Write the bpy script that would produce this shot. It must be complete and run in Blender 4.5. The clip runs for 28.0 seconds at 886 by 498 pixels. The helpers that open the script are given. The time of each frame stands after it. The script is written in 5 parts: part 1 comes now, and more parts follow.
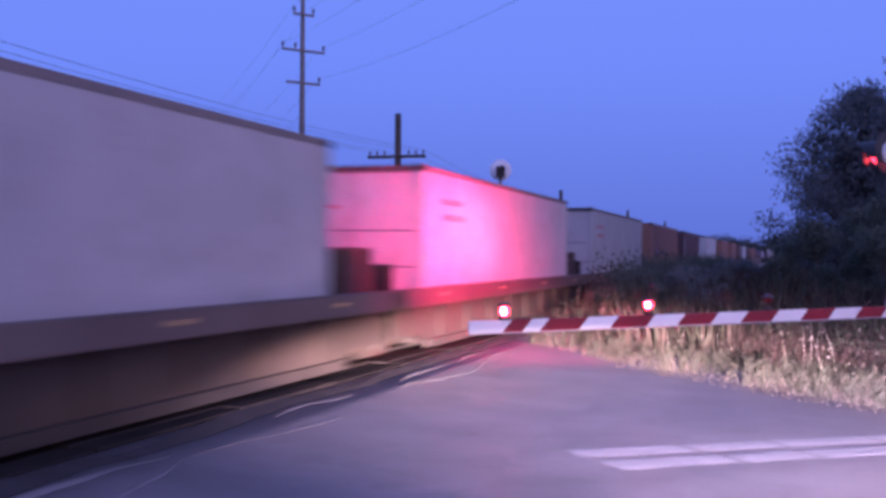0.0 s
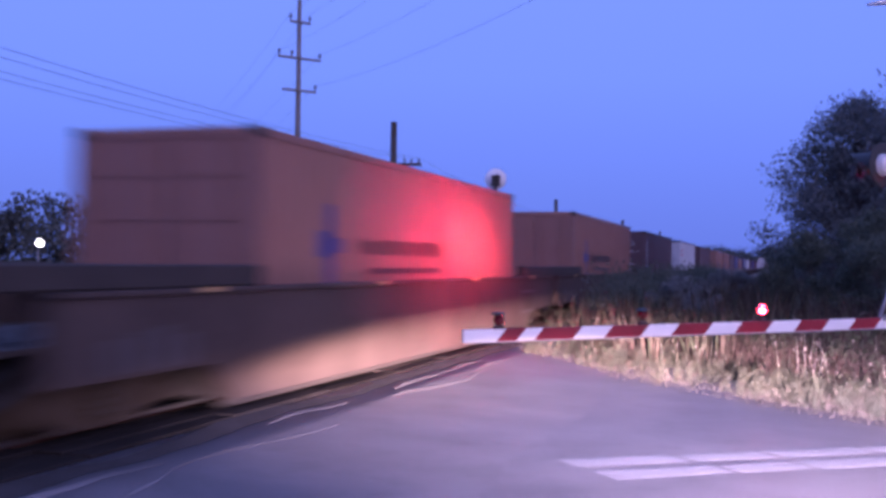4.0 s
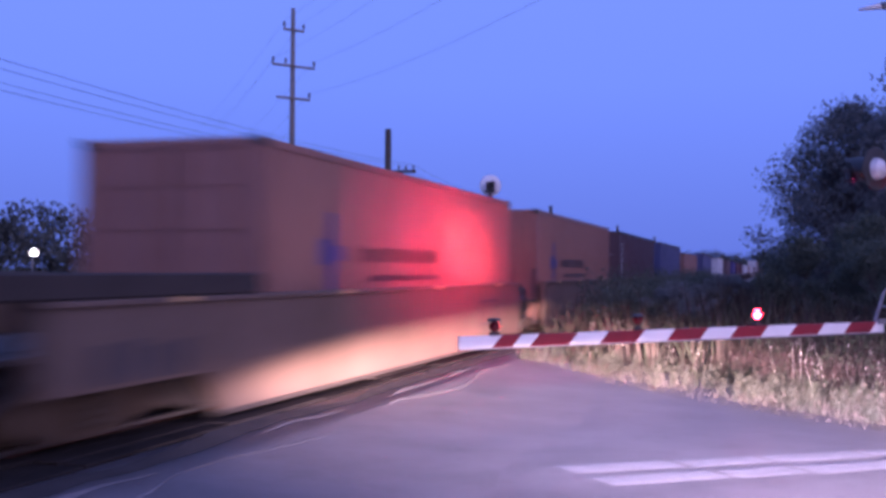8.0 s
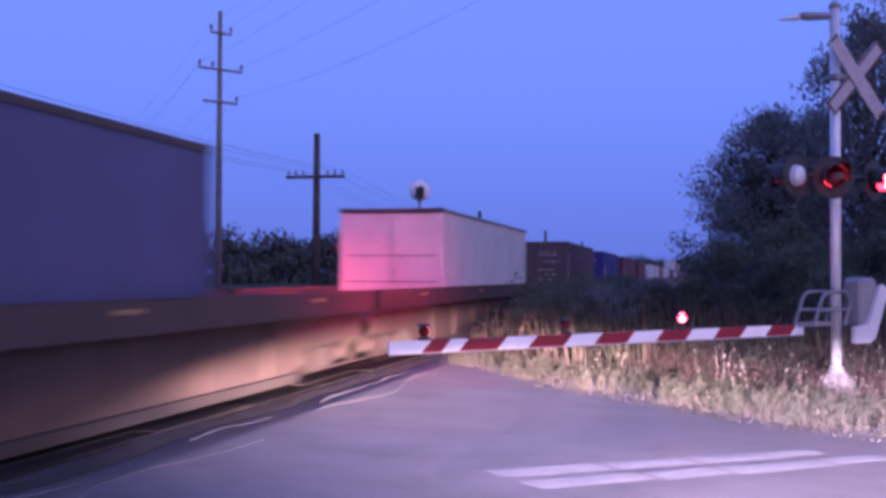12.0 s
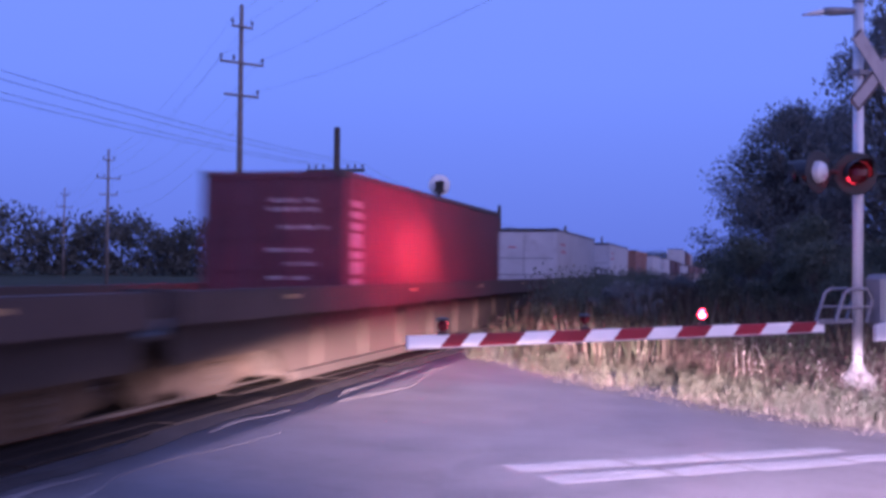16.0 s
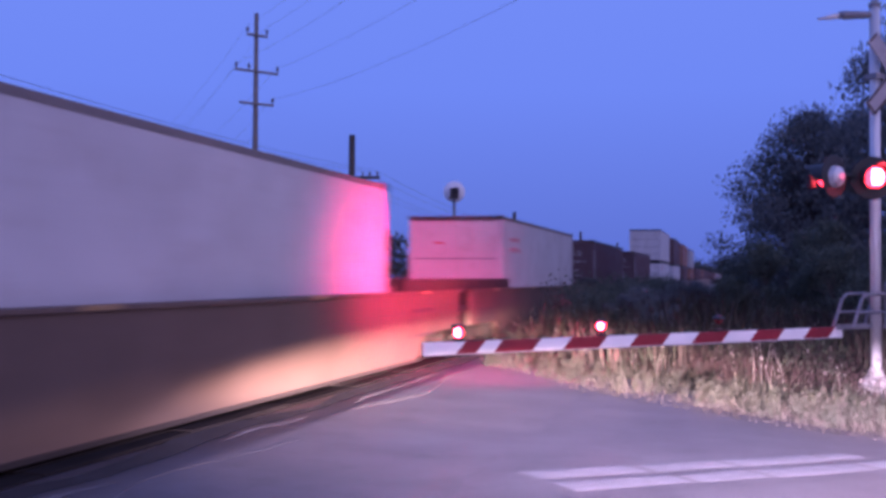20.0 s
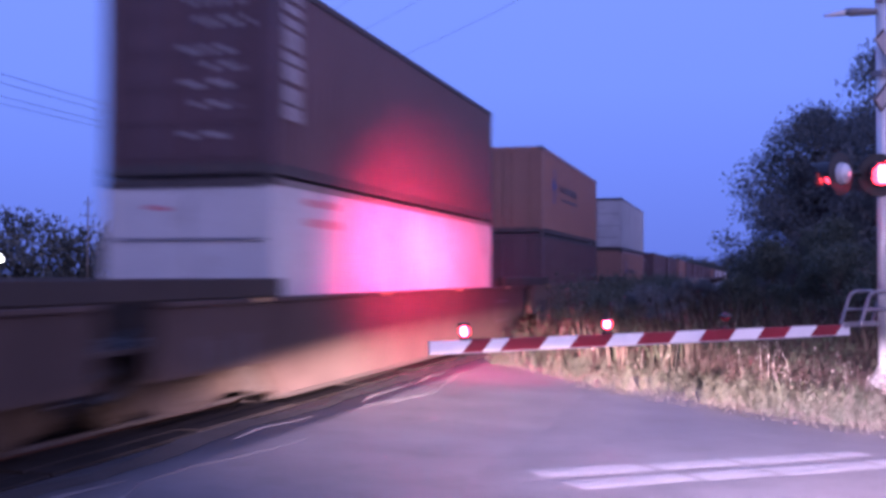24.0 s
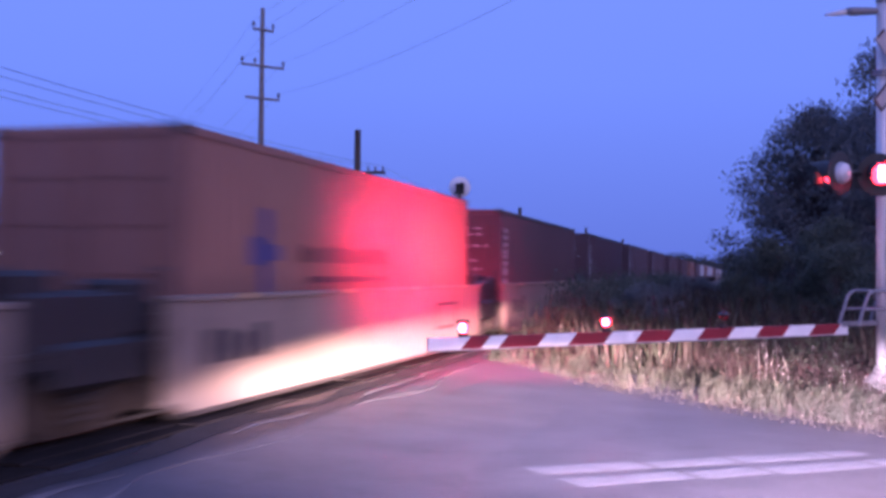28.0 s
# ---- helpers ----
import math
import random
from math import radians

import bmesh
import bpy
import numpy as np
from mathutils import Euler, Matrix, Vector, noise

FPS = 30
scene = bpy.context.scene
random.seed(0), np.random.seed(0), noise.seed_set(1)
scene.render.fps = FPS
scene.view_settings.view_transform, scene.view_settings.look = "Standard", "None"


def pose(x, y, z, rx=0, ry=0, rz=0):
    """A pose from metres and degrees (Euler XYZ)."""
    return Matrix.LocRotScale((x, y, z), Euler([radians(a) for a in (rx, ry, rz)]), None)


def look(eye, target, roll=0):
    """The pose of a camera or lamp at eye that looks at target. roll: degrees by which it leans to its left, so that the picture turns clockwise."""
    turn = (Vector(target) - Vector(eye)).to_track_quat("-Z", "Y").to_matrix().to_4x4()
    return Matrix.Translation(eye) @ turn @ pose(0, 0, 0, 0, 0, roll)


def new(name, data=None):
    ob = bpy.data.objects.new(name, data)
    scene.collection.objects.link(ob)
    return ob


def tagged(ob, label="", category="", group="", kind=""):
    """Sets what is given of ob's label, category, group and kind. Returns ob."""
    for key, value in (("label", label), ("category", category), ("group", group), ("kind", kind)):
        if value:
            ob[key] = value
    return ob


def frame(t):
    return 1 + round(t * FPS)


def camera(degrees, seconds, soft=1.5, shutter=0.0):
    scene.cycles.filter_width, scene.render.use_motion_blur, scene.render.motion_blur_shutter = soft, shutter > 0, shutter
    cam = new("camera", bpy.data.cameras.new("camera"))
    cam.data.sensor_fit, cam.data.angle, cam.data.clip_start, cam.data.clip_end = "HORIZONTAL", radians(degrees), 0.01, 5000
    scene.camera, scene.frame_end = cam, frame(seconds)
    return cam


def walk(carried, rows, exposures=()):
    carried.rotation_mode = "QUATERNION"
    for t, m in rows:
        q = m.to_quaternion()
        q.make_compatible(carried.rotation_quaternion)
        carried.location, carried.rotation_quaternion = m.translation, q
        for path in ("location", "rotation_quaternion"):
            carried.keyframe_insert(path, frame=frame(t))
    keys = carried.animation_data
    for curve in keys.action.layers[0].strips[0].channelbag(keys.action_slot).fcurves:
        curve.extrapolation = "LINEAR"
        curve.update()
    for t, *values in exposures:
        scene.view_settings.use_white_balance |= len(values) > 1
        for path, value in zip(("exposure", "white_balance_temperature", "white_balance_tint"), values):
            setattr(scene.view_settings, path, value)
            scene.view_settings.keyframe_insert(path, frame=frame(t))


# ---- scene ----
# The camera stands on the left shoulder of the road; it is held in the hand and only turns.
EYE = (0.0, 0.0, 1.7)
CLIP = 28.0
cam = camera(44.85, CLIP, soft=3.5, shutter=0.8)
# seconds, tilt, lean, heading (degrees)
PATH = [
    (0, 0.309, -0.335, 17.640), (0.5, 0.198, -0.486, 17.641), (1, 0.272, -0.722, 17.869), (1.5, 0.579, -0.553, 18.044),
    (2, 0.477, -0.547, 18.094), (2.5, 0.446, -0.485, 17.915), (3, 0.490, -0.559, 17.765), (3.5, 0.577, -0.623, 17.591),
    (4, 0.763, -0.738, 17.358), (4.5, 0.773, -0.757, 17.215), (6.5, 1.227, -0.420, 17.130), (7, 1.184, -0.374, 17.279),
    (7.5, 1.168, -0.424, 17.242), (8, 1.128, -0.357, 17.103), (8.5, 1.005, -0.271, 16.824), (9, 0.922, -0.182, 16.666),
    (9.5, 0.753, -0.322, 16.661), (10, 0.492, -0.149, 15.470), (10.5, 1.042, -0.271, 13.693), (11, 1.413, -0.019, 12.722),
    (11.5, 1.210, -0.078, 12.955), (12, 1.420, -0.211, 13.334), (12.5, 1.636, -0.374, 13.711), (14.5, 1.315, -0.464, 14.031),
    (15, 1.342, -0.627, 14.130), (15.5, 1.293, -0.743, 14.162), (16, 1.114, -0.595, 14.358), (16.5, 1.077, -0.213, 14.497),
    (17, 1.180, -0.000, 14.740), (17.5, 1.314, -0.054, 14.864), (18, 1.552, -0.153, 14.844), (18.5, 1.661, -0.182, 14.998),
    (19, 1.623, -0.254, 15.264), (19.5, 1.453, -0.273, 15.318), (20, 1.467, -0.333, 15.179), (20.5, 1.411, -0.242, 15.039),
    (22.5, 1.032, 0.092, 15.660), (23, 1.568, 0.143, 15.800), (23.5, 1.460, 0.041, 15.813), (24, 1.397, -0.148, 15.509),
    (24.5, 1.061, -0.063, 15.583), (25, 0.877, 0.048, 15.408), (25.5, 1.143, 0.256, 15.443), (26, 1.284, -0.065, 15.459),
    (26.5, 1.204, 0.009, 15.502), (27, 1.279, -0.152, 15.530), (27.5, 1.141, -0.307, 15.583), (28, 1.214, -0.552, 15.454),
]
walk(cam, [(t, pose(*EYE, 90 + tilt, lean, head)) for t, tilt, lean, head in PATH],
     exposures=[(0.0, 0.02), (2.0, 0.22), (3.0, 0.28), (7.0, 0.22), (9.0, 0.17), (10.0, 0.30), (11.0, 0.14), (16.0, 0.16), (18.0, 0.05), (19.0, 0.08),
                (20.0, -0.06), (23.0, 0.22), (24.0, 0.26), (27.0, 0.18), (CLIP, 0.15)])

# ---- world and light ----
world = bpy.data.worlds.new("dusk_sky")
scene.world = world
world.use_nodes = True
wn, wl = world.node_tree.nodes, world.node_tree.links
wn.clear()
w_out = wn.new("ShaderNodeOutputWorld")
w_bg = wn.new("ShaderNodeBackground")
w_geo = wn.new("ShaderNodeTexCoord")
w_sep = wn.new("ShaderNodeSeparateXYZ")
w_ramp = wn.new("ShaderNodeValToRGB")
w_dot = wn.new("ShaderNodeVectorMath")
w_dot.operation = "DOT_PRODUCT"
w_dot.inputs[1].default_value = (0.80, -0.59, 0.08)   # where the sun has set
w_glow = wn.new("ShaderNodeValToRGB")
w_mix = wn.new("ShaderNodeMix")
w_mix.data_type, w_mix.blend_type = "RGBA", "ADD"
w_mix.inputs["Factor"].default_value = 1.0
w_ramp.color_ramp.elements[0].position = 0.0
w_ramp.color_ramp.elements[0].color = (0.115, 0.17, 0.66, 1)
w_ramp.color_ramp.elements[1].position = 0.45
w_ramp.color_ramp.elements[1].color = (0.20, 0.30, 1.0, 1)
mid = w_ramp.color_ramp.elements.new(0.17)
mid.color = (0.165, 0.26, 0.95, 1)
w_glow.color_ramp.elements[0].position = 0.35
w_glow.color_ramp.elements[0].color = (0, 0, 0, 1)
w_glow.color_ramp.elements[1].position = 1.0
w_glow.color_ramp.elements[1].color = (0.95, 0.62, 0.75, 1)
wl.new(w_geo.outputs["Generated"], w_sep.inputs[0])
wl.new(w_sep.outputs["Z"], w_ramp.inputs["Fac"])
wl.new(w_geo.outputs["Generated"], w_dot.inputs[0])
wl.new(w_dot.outputs["Value"], w_glow.inputs["Fac"])
wl.new(w_ramp.outputs["Color"], w_mix.inputs["A"])
wl.new(w_glow.outputs["Color"], w_mix.inputs["B"])
wl.new(w_mix.outputs["Result"], w_bg.inputs["Color"])
w_bg.inputs["Strength"].default_value = 1.0
wl.new(w_bg.outputs[0], w_out.inputs[0])


def spot(name, eye, target, watts, colour, size, blend=0.6, radius=0.08, flat=1.0):
    data = bpy.data.lights.new(name, "SPOT")
    data.energy, data.color, data.spot_size, data.spot_blend, data.shadow_soft_size = watts, colour, radians(size), blend, radius
    ob = new(name, data)
    ob.matrix_world = look(eye, target) @ Matrix.Diagonal((1, flat, 1, 1))
    return ob


# low beams of the car that waits in the right lane, behind the camera's right shoulder:
# each lamp has a narrow bright core towards the crossing and a weak wide spread to the kerb side
for side in (-0.7, 0.7):
    eye = Vector((2.6, 0.2, 0.78)) + side * Vector((0.917, 0.40, 0))
    spot("headlight_core", eye, (-5.35, 19.8, 0.18), 90000, (1.0, 0.61, 0.60), 36, 1.0, 0.07, 0.125)
    spot("headlight_side", eye, (-5.6, 13.6, 0.20), 1600, (1.0, 0.65, 0.72), 50, 1.0, 0.07, 0.10)
    spot("headlight_spread", eye, (0.7, 16.0, -0.22), 53000, (0.97, 0.70, 1.0), 78, 1.0, 0.07, 0.095)

# the red flasher on the mast that faces over the track: a hot core in a wide flat beam
spot("rear_flasher_core", (0.60, 14.76, 2.98), (-5.65, 19.8, 2.08), 12500, (1.0, 0.11, 0.18), 27, 1.0, 0.1, 0.50)
spot("rear_flasher_halo", (0.60, 14.76, 2.98), (-5.65, 19.2, 1.62), 4300, (1.0, 0.05, 0.18), 62, 1.0, 0.1, 0.62)
spot("rear_flasher_spread", (0.60, 14.76, 2.98), (-5.65, 18.2, 1.15), 1500, (1.0, 0.04, 0.17), 92, 0.9, 0.1, 0.60)
# an added red lamp, which an added turning can covers at every other beat
FLASH = Vector((0.94, 14.41, 2.93))
spot("rear_flasher_beat", FLASH, (-5.65, 18.9, 1.35), 10500, (1.0, 0.04, 0.17), 78, 1.0, 0.02, 0.62)

# ---- materials ----
def mat(name, col, rough=0.6, metal=0.0, vary=0.25, scale=1.5, fine=30.0, bump=0.15, stain=None, stain_amount=0.35, island=False, spec=0.5):
    """A painted, metal, stone or earth surface: broad and fine variation, stains and a little relief."""
    m = bpy.data.materials.new(name)
    m.use_nodes = True
    n, l = m.node_tree.nodes, m.node_tree.links
    b = n["Principled BSDF"]
    b.inputs["Roughness"].default_value, b.inputs["Metallic"].default_value = rough, metal
    b.inputs["Specular IOR Level"].default_value = spec
    tc, info = n.new("ShaderNodeTexCoord"), n.new("ShaderNodeObjectInfo")
    shift = n.new("ShaderNodeVectorMath")
    shift.operation = "MULTIPLY_ADD"
    shift.inputs[1].default_value = (1, 1, 1)
    l.new(tc.outputs["Object"], shift.inputs[0])
    rnd = n.new("ShaderNodeMath")
    rnd.operation = "MULTIPLY"
    rnd.inputs[1].default_value = 37.0
    l.new(info.outputs["Random"], rnd.inputs[0])
    l.new(rnd.outputs[0], shift.inputs[2])
    big, small = n.new("ShaderNodeTexNoise"), n.new("ShaderNodeTexNoise")
    big.inputs["Scale"].default_value, small.inputs["Scale"].default_value = scale, fine
    big.inputs["Detail"].default_value, small.inputs["Detail"].default_value = 5, 3
    for t in (big, small):
        l.new(shift.outputs[0], t.inputs["Vector"])
    add = n.new("ShaderNodeMath")
    add.operation = "MULTIPLY_ADD"
    add.inputs[1].default_value = 0.4
    l.new(small.outputs["Fac"], add.inputs[0])
    l.new(big.outputs["Fac"], add.inputs[2])
    ramp = n.new("ShaderNodeValToRGB")
    ramp.color_ramp.elements[0].position, ramp.color_ramp.elements[1].position = 0.4, 1.0
    ramp.color_ramp.elements[0].color = (*[c * (1 - vary) for c in col], 1)
    ramp.color_ramp.elements[1].color = (*[min(0.95, c * (1 + vary)) for c in col], 1)
    source = add.outputs[0]
    if island:
        geo = n.new("ShaderNodeNewGeometry")
        add2 = n.new("ShaderNodeMath")
        add2.operation = "MULTIPLY_ADD"
        add2.inputs[1].default_value = 0.6
        sub = n.new("ShaderNodeMath")
        sub.operation = "SUBTRACT"
        sub.inputs[1].default_value = 0.3
        l.new(geo.outputs["Random Per Island"], add2.inputs[0])
        l.new(add.outputs[0], sub.inputs[0])
        l.new(sub.outputs[0], add2.inputs[2])
        source = add2.outputs[0]
    l.new(source, ramp.inputs["Fac"])
    out = ramp.outputs["Color"]
    if stain:
        st = n.new("ShaderNodeTexNoise")
        st.inputs["Scale"].default_value, st.inputs["Detail"].default_value, st.inputs["Roughness"].default_value = scale * 2.3, 8, 0.7
        l.new(shift.outputs[0], st.inputs["Vector"])
        sr = n.new("ShaderNodeValToRGB")
        sr.color_ramp.elements[0].position, sr.color_ramp.elements[1].position = 0.52, 0.72
        sr.color_ramp.elements[1].color = (stain_amount, stain_amount, stain_amount, 1)
        l.new(st.outputs["Fac"], sr.inputs["Fac"])
        mx = n.new("ShaderNodeMix")
        mx.data_type = "RGBA"
        mx.inputs["B"].default_value = (*stain, 1)
        l.new(sr.outputs["Color"], mx.inputs["Factor"])
        l.new(out, mx.inputs["A"])
        out = mx.outputs["Result"]
    l.new(out, b.inputs["Base Color"])
    if bump:
        bp = n.new("ShaderNodeBump")
        bp.inputs["Strength"].default_value, bp.inputs["Distance"].default_value = bump, 0.02
        l.new(small.outputs["Fac"], bp.inputs["Height"])
        l.new(bp.outputs[0], b.inputs["Normal"])
    return m


def thin_leaf(m, amount=0.5):
    """Lets part of the light through, as a thin leaf does."""
    n, l = m.node_tree.nodes, m.node_tree.links
    b, out = n["Principled BSDF"], n["Material Output"]
    tr, mx = n.new("ShaderNodeBsdfTranslucent"), n.new("ShaderNodeMixShader")
    l.new(b.inputs["Base Color"].links[0].from_socket, tr.inputs["Color"])
    mx.inputs[0].default_value = amount
    l.new(b.outputs[0], mx.inputs[1])
    l.new(tr.outputs[0], mx.inputs[2])
    l.new(mx.outputs[0], out.inputs["Surface"])
    return m


def glow(name, col, strength):
    m = bpy.data.materials.new(name)
    m.use_nodes = True
    b = m.node_tree.nodes["Principled BSDF"]
    b.inputs["Base Color"].default_value = (*col, 1)
    b.inputs["Emission Color"].default_value = (*col, 1)
    b.inputs["Emission Strength"].default_value = strength
    return m


RUST = (0.16, 0.07, 0.04)
M_ASPHALT = mat("old_asphalt", (0.145, 0.13, 0.138), 0.5, 0, 0.3, 0.9, 38, 0.22, (0.07, 0.065, 0.066), 0.5)
M_LINE = mat("worn_white_road_paint", (0.245, 0.235, 0.25), 0.6, 0, 0.15, 2, 60, 0.2, (0.15, 0.14, 0.145), 0.75)
M_EARTH = mat("dry_earth_and_gravel", (0.17, 0.14, 0.11), 0.95, 0, 0.4, 0.6, 20, 0.6)
# the rut's dark tone also widens the painted train shadow
M_RUT = mat("shadowed_rut_asphalt", (0.045, 0.04, 0.041), 0.8, 0, 0.35, 2, 40, 0.4, spec=0.2)
M_SAND = mat("pale_drifted_sand", (0.18, 0.16, 0.162), 0.95, 0, 0.3, 3, 40, 0.4)
M_GRAVEL = mat("dull_shoulder_gravel", (0.07, 0.06, 0.058), 0.95, 0, 0.4, 3, 40, 0.4, island=True, spec=0.2)
M_FIELD = mat("meadow_ground", (0.045, 0.05, 0.032), 0.95, 0, 0.4, 0.05, 3, 0.4, spec=0.05)
M_BALLAST = mat("grey_ballast_stone", (0.2, 0.19, 0.18), 0.9, 0, 0.5, 8, 40, 0.8)
M_STEEL = mat("worn_rail_steel", (0.20, 0.18, 0.17), 0.45, 0.8, 0.2, 2, 40, 0.1)
M_RUSTY = mat("rusty_rail_web", RUST, 0.8, 0.2, 0.3, 6, 60, 0.4)
M_TIE = mat("creosoted_timber", (0.06, 0.045, 0.035), 0.85, 0, 0.4, 3, 50, 0.5)
# dark plank timber, taken near black to paint in the train's shadow
M_PANEL = mat("shadow_dark_crossing_timber", (0.022, 0.019, 0.018), 0.9, 0, 0.35, 2, 40, 0.5, spec=0.05)
M_POLE = mat("weathered_pole_wood", (0.17, 0.15, 0.14), 0.85, 0, 0.3, 3, 40, 0.4)
M_WIRE = mat("dark_line_wire", (0.05, 0.05, 0.06), 0.6, 0.4, 0.1, 3, 30, 0)
M_GLASSY = mat("brown_glazed_insulator", (0.06, 0.04, 0.03), 0.25, 0, 0.1, 5, 30, 0)
M_MAST = mat("aluminium_mast", (0.62, 0.62, 0.64), 0.45, 0.3, 0.1, 2, 40, 0.05)
M_GREY = mat("grey_painted_steel", (0.21, 0.21, 0.23), 0.5, 0.2, 0.15, 3, 40, 0.1)
M_BLACK = mat("black_painted_steel", (0.015, 0.015, 0.017), 0.5, 0, 0.2, 3, 40, 0.1)
M_CONC = mat("rough_concrete", (0.24, 0.23, 0.22), 0.9, 0, 0.2, 2, 30, 0.4)
M_WHITE = mat("white_reflective_sheeting", (0.8, 0.8, 0.8), 0.45, 0, 0.06, 3, 60, 0.05)
M_BOARD = mat("weathered_sign_board", (0.36, 0.34, 0.36), 0.6, 0, 0.12, 3, 40, 0.1, (0.22, 0.2, 0.2), 0.5)
M_RIM = mat("dark_worn_board_edge", (0.07, 0.045, 0.045), 0.7, 0, 0.2, 4, 40, 0.1)
M_RED = mat("red_reflective_sheeting", (0.21, 0.004, 0.018), 0.4, 0, 0.1, 3, 60, 0.05)
M_SILVER = mat("bare_aluminium_edge", (0.55, 0.55, 0.58), 0.35, 0.8, 0.1, 3, 40, 0.05)
M_LENS_OFF = mat("dark_red_lens", (0.12, 0.006, 0.01), 0.2, 0, 0.1, 4, 40, 0)
M_LENS = glow("lit_red_lens", (1.0, 0.045, 0.10), 70.0)
M_LENS_HOT = glow("bright_red_lens", (1.0, 0.062, 0.10), 40.0)
# the weak red rim glow stands in for the halo round a lit lens
M_LENS_RIM = glow("red_lens_rim_halo", (1.0, 0.03, 0.07), 7.0)
M_HEADLAMP = glow("lit_headlamp_glass", (1.0, 0.95, 0.9), 7.0)
M_DISH = mat("pale_dish_enamel", (0.75, 0.75, 0.78), 0.5, 0, 0.08, 2, 40, 0)
M_BARK = mat("grey_brown_bark", (0.10, 0.085, 0.07), 0.9, 0, 0.3, 5, 30, 0.5)
M_LEAF = mat("dark_green_leaves", (0.16, 0.17, 0.165), 0.6, 0, 0.2, 0.4, 9, 0, island=True, spec=0.6)
M_LEAF2 = mat("grey_green_leaves", (0.10, 0.115, 0.085), 0.6, 0, 0.2, 0.5, 9, 0, island=True, spec=0.5)
thin_leaf(M_LEAF)
thin_leaf(M_LEAF2)
M_FAR = mat("far_dark_foliage", (0.08, 0.09, 0.085), 0.9, 0, 0.4, 0.06, 0.6, 0, spec=0.1)
M_GRASS = mat("pale_dry_grass", (0.090, 0.078, 0.067), 0.8, 0, 0.45, 0.7, 12, 0, island=True, spec=0.2)
M_GREEN = mat("green_verge_grass", (0.045, 0.054, 0.035), 0.8, 0, 0.45, 0.7, 12, 0, island=True, spec=0.2)
M_WEED = mat("yellow_green_weed_leaves", (0.046, 0.049, 0.038), 0.75, 0, 0.3, 0.7, 12, 0, island=True, spec=0.2)
M_DOCK = mat("red_brown_dock_weeds", (0.048, 0.031, 0.030), 0.85, 0, 0.35, 0.7, 12, 0, island=True, spec=0.2)
M_TALLWEED = mat("dark_dry_weed_stalks", (0.05, 0.042, 0.035), 0.85, 0, 0.5, 0.7, 12, 0, island=True, spec=0.1)
M_FLUFF = mat("pale_seed_heads", (0.24, 0.22, 0.20), 0.9, 0, 0.25, 3, 20, 0, island=True, spec=0.1)
M_TYRE = mat("black_rubber", (0.02, 0.02, 0.02), 0.8, 0, 0.2, 6, 40, 0.2)
M_WHEEL = mat("brown_wheel_steel", (0.05, 0.037, 0.03), 0.7, 0.3, 0.3, 4, 40, 0.2)

PAINT = {
    "white": mat("chalky_white_container_paint", (0.52, 0.51, 0.52), 0.55, 0, 0.13, 0.9, 20, 0.05, (0.33, 0.29, 0.28), 0.55, spec=0.25),
    "dull_white": mat("dirty_white_container_paint", (0.41, 0.40, 0.41), 0.55, 0, 0.16, 0.9, 20, 0.05, (0.26, 0.23, 0.22), 0.6, spec=0.25),
    "orange": mat("faded_orange_container_paint", (0.255, 0.128, 0.10), 0.42, 0, 0.14, 0.8, 20, 0.08, (0.2, 0.09, 0.06), 0.35, spec=0.4),
    "brown": mat("dull_brown_container_paint", (0.10, 0.055, 0.06), 0.42, 0, 0.2, 0.8, 20, 0.08, (0.06, 0.03, 0.03), 0.4, spec=0.4),
    "red": mat("dark_red_container_paint", (0.10, 0.033, 0.043), 0.42, 0, 0.2, 0.8, 20, 0.08, (0.1, 0.03, 0.03), 0.4, spec=0.4),
    "blue": mat("dull_blue_container_paint", (0.072, 0.076, 0.165), 0.42, 0, 0.15, 0.8, 20, 0.08, (0.05, 0.05, 0.1), 0.35, spec=0.4),
    "deep_blue": mat("deep_blue_container_paint", (0.03, 0.025, 0.16), 0.42, 0, 0.15, 0.8, 20, 0.08, (0.02, 0.02, 0.06), 0.35, spec=0.4),
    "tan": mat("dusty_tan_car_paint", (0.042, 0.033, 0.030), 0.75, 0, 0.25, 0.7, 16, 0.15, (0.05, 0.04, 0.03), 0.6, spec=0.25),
    "rust": mat("rust_brown_car_paint", (0.064, 0.046, 0.041), 0.75, 0, 0.3, 0.7, 16, 0.15, (0.03, 0.02, 0.017), 0.6, spec=0.25),
    "ochre": mat("dusty_ochre_car_paint", (0.13, 0.092, 0.073), 0.65, 0, 0.2, 0.7, 16, 0.12, (0.08, 0.055, 0.04), 0.5, spec=0.25),
    "cream": mat("dusty_yellow_car_paint", (0.25, 0.195, 0.16), 0.65, 0, 0.2, 0.7, 16, 0.12, (0.14, 0.1, 0.08), 0.5, spec=0.25),
}
# the tan sill tone has skylight mixed in, against the darker plates below
SILL = {"tan": mat("skylit_pale_sill_paint", (0.125, 0.098, 0.090), 0.7, 0, 0.2, 0.7, 16, 0.15, (0.1, 0.075, 0.06), 0.5, spec=0.2), "rust": mat("dusty_brown_sill_paint", (0.068, 0.05, 0.046), 0.7, 0, 0.25, 0.7, 16, 0.15, (0.05, 0.035, 0.03), 0.5, spec=0.2)}
M_TRIM = mat("dark_seal_and_rail_grime", (0.06, 0.048, 0.048), 0.7, 0, 0.3, 3, 30, 0.1)
M_DUSTY = mat("dusty_truck_steel", (0.048, 0.037, 0.032), 0.85, 0, 0.35, 3, 30, 0.3, (0.035, 0.027, 0.022), 0.7, spec=0.2)
